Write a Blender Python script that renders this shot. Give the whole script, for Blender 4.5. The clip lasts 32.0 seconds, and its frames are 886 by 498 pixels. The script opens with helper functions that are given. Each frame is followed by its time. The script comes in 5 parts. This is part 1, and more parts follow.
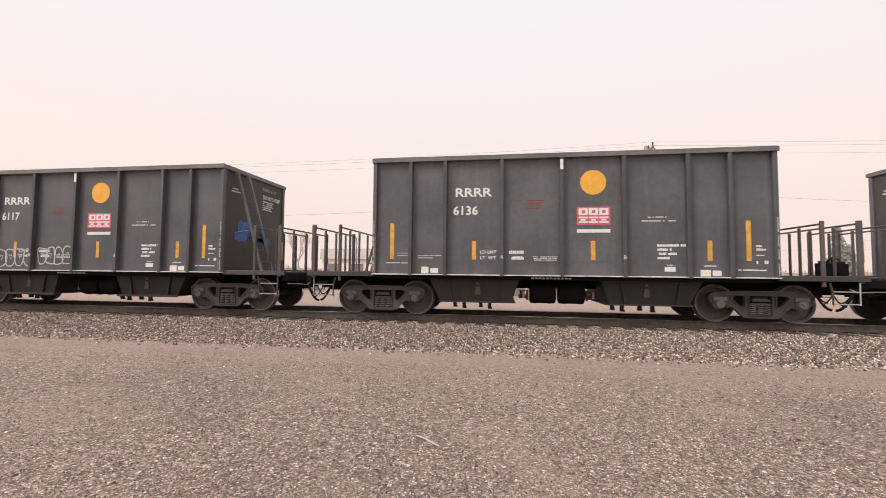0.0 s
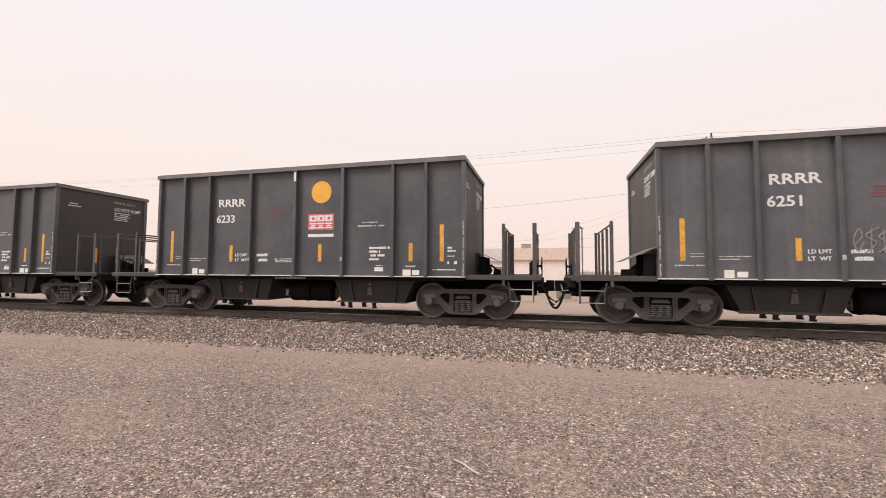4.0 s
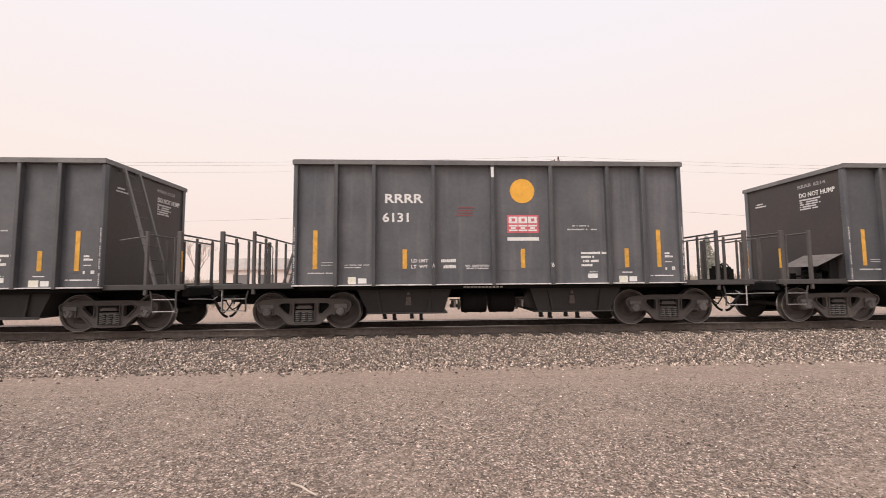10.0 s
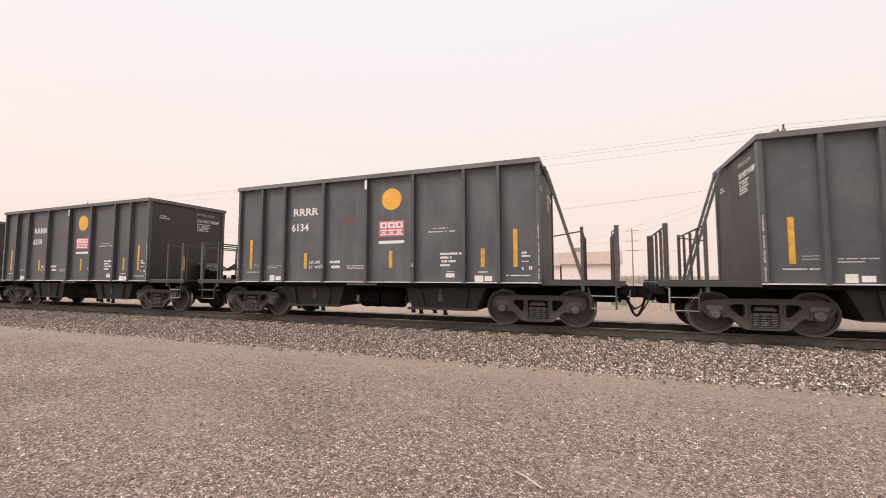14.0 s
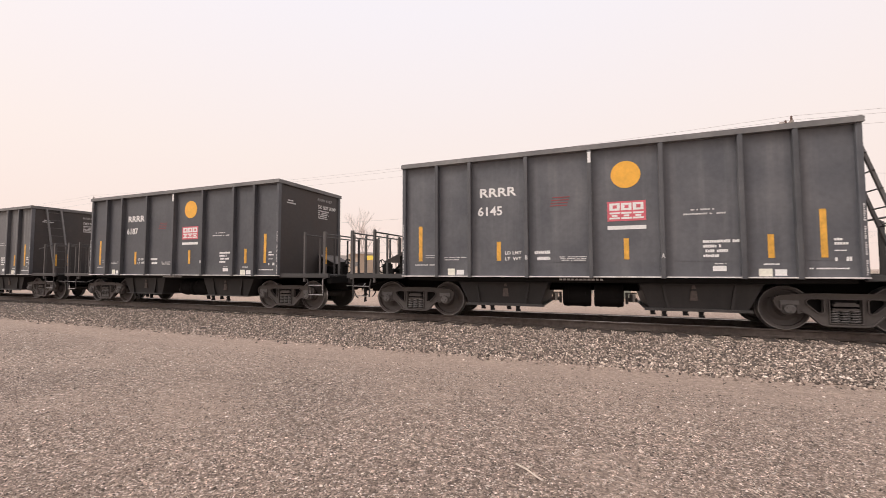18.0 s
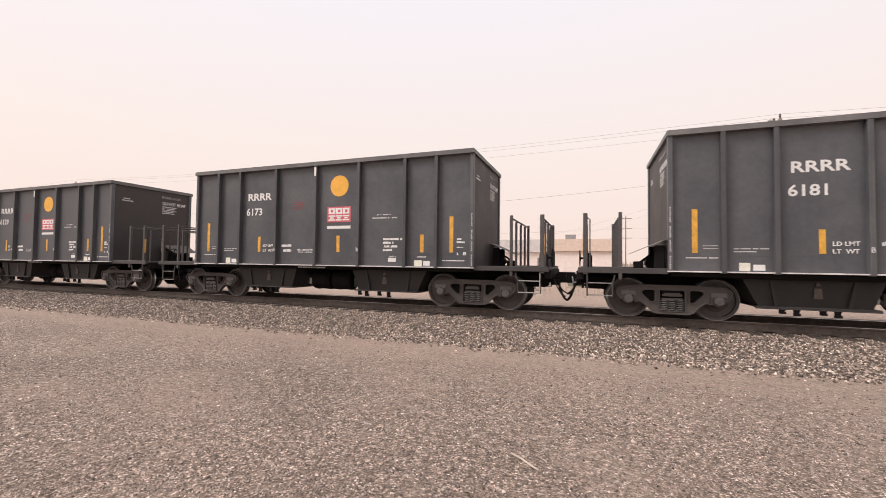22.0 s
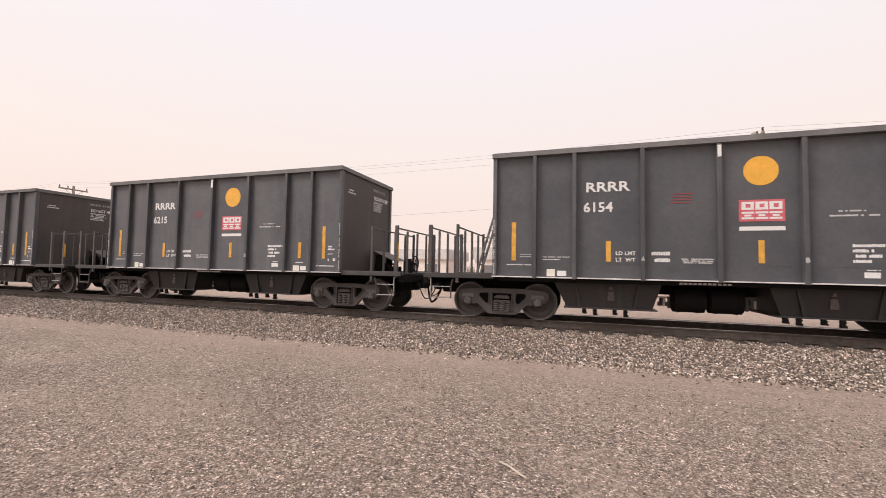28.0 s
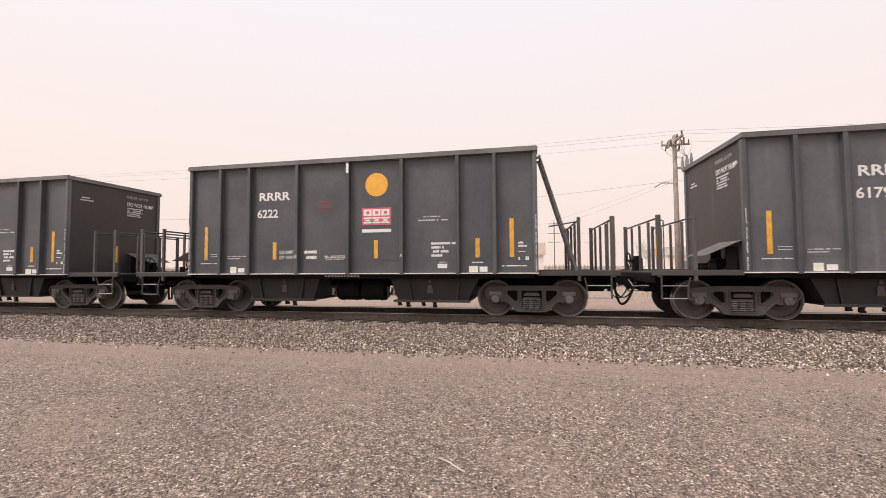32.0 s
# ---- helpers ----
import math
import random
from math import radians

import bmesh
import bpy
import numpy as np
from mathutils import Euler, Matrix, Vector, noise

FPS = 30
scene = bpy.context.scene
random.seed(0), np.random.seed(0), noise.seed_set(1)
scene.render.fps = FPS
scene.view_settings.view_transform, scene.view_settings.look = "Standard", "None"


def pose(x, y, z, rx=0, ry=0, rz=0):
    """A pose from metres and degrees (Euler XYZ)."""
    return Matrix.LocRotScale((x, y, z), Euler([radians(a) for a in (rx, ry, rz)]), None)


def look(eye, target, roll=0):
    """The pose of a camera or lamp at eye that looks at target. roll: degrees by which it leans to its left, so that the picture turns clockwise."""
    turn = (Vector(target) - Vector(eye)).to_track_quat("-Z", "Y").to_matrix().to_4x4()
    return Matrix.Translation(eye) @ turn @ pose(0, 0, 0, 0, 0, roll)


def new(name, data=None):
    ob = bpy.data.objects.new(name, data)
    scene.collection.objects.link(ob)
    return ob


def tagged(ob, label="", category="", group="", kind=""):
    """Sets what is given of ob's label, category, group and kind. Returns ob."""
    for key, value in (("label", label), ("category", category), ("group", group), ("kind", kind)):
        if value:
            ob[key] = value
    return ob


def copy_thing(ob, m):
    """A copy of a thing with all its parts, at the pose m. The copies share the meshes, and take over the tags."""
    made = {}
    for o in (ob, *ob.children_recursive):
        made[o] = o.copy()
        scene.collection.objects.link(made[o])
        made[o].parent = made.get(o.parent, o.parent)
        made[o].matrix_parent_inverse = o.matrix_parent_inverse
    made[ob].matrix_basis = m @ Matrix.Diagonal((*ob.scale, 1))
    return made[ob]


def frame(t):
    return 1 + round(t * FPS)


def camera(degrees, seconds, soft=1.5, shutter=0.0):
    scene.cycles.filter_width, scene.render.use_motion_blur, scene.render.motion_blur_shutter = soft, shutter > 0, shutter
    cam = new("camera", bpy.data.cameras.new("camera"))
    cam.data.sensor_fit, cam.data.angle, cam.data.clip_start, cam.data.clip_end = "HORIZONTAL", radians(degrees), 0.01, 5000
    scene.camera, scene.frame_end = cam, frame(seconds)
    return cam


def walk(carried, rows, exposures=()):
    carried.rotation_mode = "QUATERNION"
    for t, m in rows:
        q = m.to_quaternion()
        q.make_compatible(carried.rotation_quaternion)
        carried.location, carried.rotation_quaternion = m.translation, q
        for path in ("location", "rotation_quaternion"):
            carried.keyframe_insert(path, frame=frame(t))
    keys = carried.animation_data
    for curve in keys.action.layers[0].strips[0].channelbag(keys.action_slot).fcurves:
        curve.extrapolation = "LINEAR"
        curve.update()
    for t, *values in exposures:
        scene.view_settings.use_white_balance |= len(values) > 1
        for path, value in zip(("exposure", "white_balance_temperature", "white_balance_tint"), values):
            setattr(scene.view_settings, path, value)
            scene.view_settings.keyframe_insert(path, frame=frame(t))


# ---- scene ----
RAIL = 0.204        # height of the rail head over the gravel
TRACK = 11.296     # distance of the track's middle line
PITCH = 13.894     # length over couplers
cam = camera(95.62, 32.0, soft=0.8, shutter=0.04)
PATH = [
    (0.0, pose(0.026, -0.359, 1.430, 92.90, -0.51, 8.29)),
    (0.5, pose(-0.042, -0.252, 1.450, 92.81, -0.50, 9.25)),
    (1.0, pose(-0.000, -0.185, 1.446, 93.11, -0.45, 9.91)),
    (1.5, pose(0.066, -0.087, 1.455, 93.59, -0.43, 10.92)),
    (2.0, pose(0.141, -0.050, 1.452, 93.88, -0.55, 11.88)),
    (2.5, pose(0.156, -0.033, 1.449, 93.81, -0.59, 12.77)),
    (3.0, pose(0.105, -0.006, 1.440, 93.54, -0.60, 13.45)),
    (3.5, pose(-0.004, 0.017, 1.444, 93.10, -0.33, 14.39)),
    (5.5, pose(-0.004, 0.012, 1.425, 93.50, 0.30, 10.42)),
    (6.0, pose(0.079, 0.037, 1.449, 93.23, 0.24, 7.07)),
    (6.5, pose(0.166, 0.052, 1.441, 93.34, 0.18, 4.10)),
    (7.0, pose(0.224, 0.050, 1.436, 93.45, 0.44, 0.76)),
    (7.5, pose(0.249, 0.040, 1.441, 93.62, 0.66, -2.40)),
    (8.0, pose(0.282, 0.038, 1.458, 93.51, 0.78, -5.05)),
    (8.5, pose(0.284, 0.035, 1.450, 93.71, 0.82, -6.61)),
    (9.0, pose(0.267, 0.034, 1.444, 93.95, 0.76, -6.46)),
    (9.5, pose(0.248, 0.050, 1.456, 93.99, 0.70, -5.08)),
    (10.0, pose(0.240, 0.072, 1.451, 94.15, 0.47, -2.95)),
    (10.5, pose(0.239, 0.076, 1.448, 94.23, 0.21, -0.60)),
    (11.0, pose(0.202, 0.073, 1.442, 94.20, -0.04, 2.51)),
    (11.5, pose(0.173, 0.058, 1.438, 94.07, -0.11, 6.40)),
    (12.0, pose(0.118, 0.042, 1.440, 93.86, -0.15, 10.56)),
    (12.5, pose(0.046, 0.034, 1.441, 93.77, -0.14, 14.16)),
    (13.0, pose(-0.014, 0.028, 1.457, 93.66, -0.21, 16.91)),
    (13.5, pose(-0.063, 0.020, 1.455, 93.79, -0.07, 19.17)),
    (14.0, pose(-0.090, 0.005, 1.458, 93.87, 0.04, 20.92)),
    (14.5, pose(-0.102, -0.011, 1.454, 93.84, 0.13, 22.15)),
    (15.0, pose(-0.087, -0.008, 1.461, 93.30, 0.11, 22.87)),
    (15.5, pose(-0.066, -0.008, 1.461, 92.82, 0.16, 23.21)),
    (17.5, pose(-0.065, -0.005, 1.459, 92.77, 0.27, 23.37)),
    (18.0, pose(-0.066, 0.012, 1.461, 92.97, 0.10, 21.50)),
    (18.5, pose(-0.075, 0.019, 1.456, 93.07, -0.09, 19.00)),
    (19.0, pose(-0.075, 0.017, 1.453, 92.92, -0.27, 16.85)),
    (19.5, pose(-0.056, 0.025, 1.448, 92.69, -0.36, 15.97)),
    (20.0, pose(-0.063, 0.024, 1.446, 92.43, -0.46, 16.13)),
    (20.5, pose(-0.075, 0.026, 1.451, 92.20, -0.43, 17.37)),
    (21.0, pose(-0.111, 0.020, 1.449, 92.10, -0.52, 18.59)),
    (21.5, pose(-0.122, 0.019, 1.449, 91.96, -0.52, 19.68)),
    (22.0, pose(-0.136, 0.011, 1.451, 91.77, -0.67, 20.03)),
    (22.5, pose(-0.130, 0.011, 1.446, 91.69, -0.89, 20.19)),
    (23.0, pose(-0.130, 0.011, 1.447, 91.61, -1.08, 20.23)),
    (23.5, pose(-0.131, 0.002, 1.447, 91.62, -1.17, 20.16)),
    (24.0, pose(-0.139, -0.001, 1.449, 91.70, -1.28, 19.64)),
    (24.5, pose(-0.138, 0.009, 1.454, 91.91, -1.31, 18.62)),
    (26.5, pose(-0.116, 0.002, 1.457, 92.62, -1.12, 16.41)),
    (27.0, pose(-0.122, 0.002, 1.454, 92.70, -1.08, 16.94)),
    (27.5, pose(-0.124, 0.003, 1.450, 92.81, -1.00, 17.64)),
    (28.0, pose(-0.127, -0.008, 1.456, 92.81, -1.06, 18.64)),
    (28.5, pose(-0.145, -0.027, 1.452, 92.99, -1.11, 19.47)),
    (29.0, pose(-0.144, -0.031, 1.453, 93.09, -0.98, 19.85)),
    (29.5, pose(-0.144, -0.020, 1.451, 93.24, -0.56, 19.00)),
    (30.0, pose(-0.133, -0.013, 1.456, 93.33, -0.01, 16.85)),
    (30.5, pose(-0.103, 0.012, 1.455, 93.30, 0.55, 13.67)),
    (31.0, pose(-0.075, 0.028, 1.467, 92.85, 0.85, 11.09)),
    (31.5, pose(-0.045, 0.043, 1.462, 92.63, 0.77, 10.08)),
    (32.0, pose(-0.049, 0.035, 1.457, 92.55, 0.36, 11.20)),
]
walk(cam, PATH)
# way of the first wagon's middle along the track, seconds and metres
TRAIN = [(0.0, 1.48), (1.0, 16.80), (3.0, 47.43), (6.0, 93.46), (7.0, 108.82), (8.0, 123.81), (9.0, 139.17), (10.0, 154.80), (11.0, 169.90), (12.0, 185.32), (13.0, 200.74), (14.0, 216.19), (15.0, 231.54), (18.0, 277.60), (19.0, 293.36), (20.0, 308.55), (20.5, 316.61), (21.0, 324.14), (22.0, 339.69), (23.0, 355.30), (24.0, 370.86), (27.0, 417.78), (28.0, 433.37), (29.0, 448.82), (30.0, 464.44), (31.0, 480.31), (32.0, 495.71)]

# ---- world and light ----
world = bpy.data.worlds.new("smoky_sky")
scene.world = world
world.use_nodes = True
wn, wl = world.node_tree.nodes, world.node_tree.links
wn.clear()
sky = wn.new("ShaderNodeTexSky")
sky.sky_type, sky.sun_disc = "NISHITA", False
sky.sun_elevation, sky.sun_rotation, sky.dust_density = radians(46), radians(233), 6.0
skyg = wn.new("ShaderNodeBackground")
skyg.inputs[1].default_value = 0.012
wl.new(sky.outputs[0], skyg.inputs[0])
co, sep, ramp = wn.new("ShaderNodeTexCoord"), wn.new("ShaderNodeSeparateXYZ"), wn.new("ShaderNodeValToRGB")
wl.new(co.outputs["Generated"], sep.inputs[0])
wl.new(sep.outputs[2], ramp.inputs[0])
ramp.color_ramp.elements[0].position, ramp.color_ramp.elements[0].color = 0.0, (0.97, 0.77, 0.69, 1)
ramp.color_ramp.elements[1].position, ramp.color_ramp.elements[1].color = 0.55, (0.955, 0.895, 0.925, 1)
e = ramp.color_ramp.elements.new(0.25)
e.color = (0.98, 0.845, 0.785, 1)
haze = wn.new("ShaderNodeBackground")
haze.inputs[1].default_value = 0.97
wl.new(ramp.outputs[0], haze.inputs[0])
add, wout = wn.new("ShaderNodeAddShader"), wn.new("ShaderNodeOutputWorld")
wl.new(skyg.outputs[0], add.inputs[0])
wl.new(haze.outputs[0], add.inputs[1])
wl.new(add.outputs[0], wout.inputs[0])

sun = new("sun", bpy.data.lights.new("sun", "SUN"))
sun.data.energy, sun.data.angle, sun.data.color = 2.6, radians(24), (1.0, 0.925, 0.875)
sun.matrix_world = look((-20, -15, 26), (0, 0, 0))
scene.view_settings.exposure = 0.0


# ---- materials ----
def material(name, rough=0.6, metal=0.0):
    m = bpy.data.materials.new(name)
    m.use_nodes = True
    b = m.node_tree.nodes["Principled BSDF"]
    b.inputs["Roughness"].default_value, b.inputs["Metallic"].default_value = rough, metal
    return m, m.node_tree.nodes, m.node_tree.links, b


def noise_node(n, l, scale, detail=6, rough=0.6, space="Object", stretch=None):
    t = n.new("ShaderNodeTexCoord")
    x = n.new("ShaderNodeTexNoise")
    x.inputs["Scale"].default_value, x.inputs["Detail"].default_value, x.inputs["Roughness"].default_value = scale, detail, rough
    if stretch:
        mp = n.new("ShaderNodeMapping")
        mp.inputs["Scale"].default_value = stretch
        l.new(t.outputs[space], mp.inputs[0])
        l.new(mp.outputs[0], x.inputs["Vector"])
    else:
        l.new(t.outputs[space], x.inputs["Vector"])
    return x


def ramp_node(n, l, src, stops):
    r = n.new("ShaderNodeValToRGB")
    els = r.color_ramp.elements
    els[0].position, els[0].color = stops[0][0], (*stops[0][1], 1)
    els[1].position, els[1].color = stops[-1][0], (*stops[-1][1], 1)
    for p, c in stops[1:-1]:
        els.new(p).color = (*c, 1)
    l.new(src, r.inputs[0])
    return r


def mix_node(n, l, fac, a, b, kind="MIX"):
    x = n.new("ShaderNodeMix")
    x.data_type, x.blend_type = "RGBA", kind
    for socket, v in ((x.inputs["Factor"], fac), (x.inputs["A"], a), (x.inputs["B"], b)):
        if isinstance(v, (int, float)):
            socket.default_value = v
        elif isinstance(v, tuple):
            socket.default_value = (*v, 1)
        else:
            l.new(v, socket)
    return x.outputs["Result"]


def bump_node(n, l, bsdf, height, strength, distance):
    x = n.new("ShaderNodeBump")
    x.inputs["Strength"].default_value, x.inputs["Distance"].default_value = strength, distance
    l.new(height, x.inputs["Height"])
    l.new(x.outputs[0], bsdf.inputs["Normal"])


def painted(name, base, dust, rough=0.55, dust_amount=0.45, streak=True):
    """Weathered paint: road dust in cloudy patches, thin vertical streaks, and a tone of its own for each wagon."""
    m, n, l, b = material(name, rough)
    oi = n.new("ShaderNodeObjectInfo")
    tc = n.new("ShaderNodeTexCoord")
    far_off = n.new("ShaderNodeVectorMath")
    far_off.operation = "SCALE"
    far_off.inputs[0].default_value = (37.0, 91.0, 13.0)
    l.new(oi.outputs["Random"], far_off.inputs["Scale"])
    spot = n.new("ShaderNodeVectorMath")
    l.new(tc.outputs["Object"], spot.inputs[0])
    l.new(far_off.outputs[0], spot.inputs[1])
    tall = n.new("ShaderNodeMapping")
    tall.inputs["Scale"].default_value = (5, 5, 0.30)
    l.new(spot.outputs[0], tall.inputs[0])

    def cloud(scale, detail, rg, src):
        x = n.new("ShaderNodeTexNoise")
        x.inputs["Scale"].default_value, x.inputs["Detail"].default_value, x.inputs["Roughness"].default_value = scale, detail, rg
        l.new(src, x.inputs["Vector"])
        return x

    big, fine, run = cloud(0.9, 5, 0.6, spot.outputs[0]), cloud(11, 5, 0.55, spot.outputs[0]), cloud(1.0, 3, 0.5, tall.outputs[0])
    k1 = ramp_node(n, l, big.outputs[0], [(0.35, (0, 0, 0)), (0.75, (1, 1, 1))])
    k2 = ramp_node(n, l, run.outputs[0], [(0.52, (0, 0, 0)), (0.85, (1, 1, 1))])
    c = mix_node(n, l, k1.outputs[0], base, tuple(v + (d - v) * dust_amount for v, d in zip(base, dust)))
    if streak:
        q = n.new("ShaderNodeMath")
        q.operation = "MULTIPLY"
        amount = ramp_node(n, l, oi.outputs["Random"], [(0.0, (0.08, 0.08, 0.08)), (0.75, (0.22, 0.22, 0.22)), (1.0, (0.6, 0.6, 0.6))] if streak is True else [(0.0, (streak,) * 3), (1.0, (streak,) * 3)])
        l.new(k2.outputs[0], q.inputs[0])
        l.new(amount.outputs[0], q.inputs[1])
        c = mix_node(n, l, q.outputs[0], c, dust)
    g = ramp_node(n, l, fine.outputs[0], [(0.3, (0.91, 0.91, 0.91)), (0.7, (1.08, 1.08, 1.08))])
    c = mix_node(n, l, 1.0, c, g.outputs[0], "MULTIPLY")
    tone = ramp_node(n, l, oi.outputs["Random"], [(0.0, (0.86, 0.86, 0.86)), (1.0, (1.14, 1.13, 1.12))])
    c = mix_node(n, l, 1.0, c, tone.outputs[0], "MULTIPLY")
    l.new(c, b.inputs["Base Color"])
    rr = ramp_node(n, l, big.outputs[0], [(0.3, (rough - 0.1,) * 3), (0.7, (rough + 0.15,) * 3)])
    l.new(rr.outputs[0], b.inputs["Roughness"])
    bump_node(n, l, b, big.outputs[0], 0.25, 0.03)
    return m


def plain(name, base, rough=0.6, metal=0.0, vary=0.18, scale=14.0):
    """A plain surface with soft blotches and fine grain."""
    m, n, l, b = material(name, rough, metal)
    a = noise_node(n, l, scale, 6, 0.65)
    k = ramp_node(n, l, a.outputs[0], [(0.3, tuple(v * (1 - vary) for v in base)), (0.7, tuple(min(1, v * (1 + vary)) for v in base))])
    l.new(k.outputs[0], b.inputs["Base Color"])
    bump_node(n, l, b, a.outputs[0], 0.12, 0.003)
    return m


PAINT = painted("wagon_paint", (0.070, 0.0735, 0.084), (0.175, 0.172, 0.176), 0.44, 0.48)
# brown ore dust, with the ends' own shade darkened into the paint
ENDPAINT = painted("shaded_ore_stained_end_paint", (0.040, 0.0365, 0.0370), (0.100, 0.077, 0.066), 0.6, 0.55)
STREAKED = painted("rain_streaked_paint", (0.115, 0.115, 0.118), (0.36, 0.35, 0.335), 0.5, 0.2, 0.8)
# darker than the tub: the shade along the posts is put into their colour
POSTSHADE = painted("shaded_post_paint", (0.059, 0.061, 0.068), (0.14, 0.137, 0.138), 0.45)
FRAME = painted("frame_paint", (0.040, 0.038, 0.038), (0.105, 0.094, 0.088), 0.6)
RAILING = painted("railing_paint", (0.060, 0.056, 0.056), (0.15, 0.13, 0.12), 0.55, 0.5, False)
LADDERPAINT = painted("ladder_paint", (0.12, 0.117, 0.118), (0.23, 0.215, 0.20), 0.5, 0.5, False)
# the sill's shade over the hopper faces is mixed into this paint
BAY = painted("shaded_bay_paint", (0.017, 0.0160, 0.0165), (0.058, 0.051, 0.048), 0.6, 0.6)
# near black with little sheen: underside shade is put into this colour
UNDER = painted("shaded_underside_grime", (0.009, 0.0085, 0.0086), (0.024, 0.0215, 0.021), 0.75, 0.5)
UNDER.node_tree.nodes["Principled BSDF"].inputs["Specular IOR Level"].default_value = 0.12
SILLPALE = plain("pale_sill", (0.62, 0.59, 0.57), 0.7, 0, 0.35, 5)
HOODDUST = plain("dusty_hood", (0.155, 0.138, 0.130), 0.75, 0, 0.3, 6)
RIM = painted("rim_paint", (0.11, 0.108, 0.11), (0.27, 0.26, 0.25), 0.55, 0.6, False)
CAST = painted("cast_steel_grime", (0.070, 0.062, 0.058), (0.165, 0.142, 0.13), 0.7, 0.6, False)
WHEEL = painted("wheel_steel", (0.066, 0.057, 0.054), (0.135, 0.112, 0.098), 0.6, 0.5, False)
TREAD = plain("polished_tread", (0.45, 0.43, 0.42), 0.3, 0.9)
CAP = painted("bearing_cap_steel", (0.125, 0.118, 0.115), (0.24, 0.22, 0.21), 0.55, 0.6, False)
# pale ring colour: the sky's glint on the rim edge, painted all round
RIMGLINT = painted("wheel_rim_glint", (0.26, 0.245, 0.235), (0.40, 0.375, 0.35), 0.5, 0.5, False)
VALVEGLINT = plain("valve_highlight_pale", (0.60, 0.57, 0.54), 0.5, 0, 0.2, 25)
PLACARD = plain("rusty_placard", (0.115, 0.092, 0.082), 0.7, 0, 0.3, 18)
WHITE = plain("white_stencil", (0.74, 0.73, 0.71), 0.6, 0, 0.12, 40)
GREYED = plain("faded_stencil", (0.56, 0.55, 0.54), 0.65, 0, 0.25, 60)
CREAM = plain("cream_label", (0.72, 0.70, 0.60), 0.6, 0, 0.12, 20)
ORANGE = plain("orange_yellow_paint", (0.80, 0.41, 0.055), 0.5, 0, 0.10, 9)
YELLOW = plain("reflective_yellow_tape", (0.68, 0.36, 0.055), 0.45, 0, 0.25, 9)
RED = plain("faded_red_paint", (0.60, 0.125, 0.155), 0.55, 0, 0.15, 9)
DULLRED = plain("dull_red_stencil", (0.25, 0.05, 0.055), 0.65, 0, 0.3, 30)
HOSE = plain("black_rubber_and_coil_gap", (0.022, 0.021, 0.021), 0.7)
STEELROD = plain("bare_rod", (0.45, 0.43, 0.42), 0.4, 0.3)
RAILHEAD = plain("polished_rail", (0.42, 0.38, 0.36), 0.35, 0.9, 0.15, 3)
RAILRUST = plain("rusty_rail", (0.105, 0.082, 0.070), 0.8, 0, 0.35, 8)
TIE = plain("weathered_tie", (0.060, 0.046, 0.038), 0.9, 0, 0.4, 6)


# ---- mesh helpers ----
def box(bm, x0, x1, y0, y1, z0, z1):
    v = [bm.verts.new((x, y, z)) for z in (z0, z1) for x, y in ((x0, y0), (x1, y0), (x1, y1), (x0, y1))]
    for f in ((3, 2, 1, 0), (4, 5, 6, 7), (0, 1, 5, 4), (1, 2, 6, 5), (2, 3, 7, 6), (3, 0, 4, 7)):
        bm.faces.new([v[i] for i in f])
    return v


def soft_box(x0, x1, y0, y1, z0, z1, r=0.01, seg=1):
    bm = bmesh.new()
    box(bm, x0, x1, y0, y1, z0, z1)
    if r:
        bmesh.ops.bevel(bm, geom=bm.edges[:], offset=r, segments=seg, affect="EDGES", profile=0.5)
    return bm


def rod(bm, a, b, r, sides=8):
    """A round bar from a to b."""
    a, b = Vector(a), Vector(b)
    d = b - a
    m = Matrix.Translation((a + b) / 2) @ d.to_track_quat("Z", "Y").to_matrix().to_4x4()
    bmesh.ops.create_cone(bm, cap_ends=True, segments=sides, radius1=r, radius2=r, depth=d.length, matrix=m)


def bent(points, r, sides=8):
    """A continuous round tube through the points."""
    bm = bmesh.new()
    pts = [Vector(p) for p in points]
    rings, ref = [], None
    for i, p in enumerate(pts):
        a = (p - pts[i - 1]).normalized() if i else None
        b = (pts[i + 1] - p).normalized() if i < len(pts) - 1 else None
        d = (a + b).normalized() if a and b and (a + b).length > 1e-6 else (a or b)
        if ref is None:
            ref = d.orthogonal().normalized()
        ref = (ref - d * ref.dot(d)).normalized()
        side = d.cross(ref)
        wide = 1 / max(0.5, d.dot(a)) if a and b else 1
        rings.append([bm.verts.new(p + (ref * math.cos(2 * math.pi * k / sides) + side * math.sin(2 * math.pi * k / sides)) * r * wide) for k in range(sides)])
    for p, q in zip(rings, rings[1:]):
        for k in range(sides):
            bm.faces.new((p[k], p[(k + 1) % sides], q[(k + 1) % sides], q[k]))
    bm.faces.new(rings[0]), bm.faces.new(rings[-1])
    bmesh.ops.recalc_face_normals(bm, faces=bm.faces[:])
    return bm


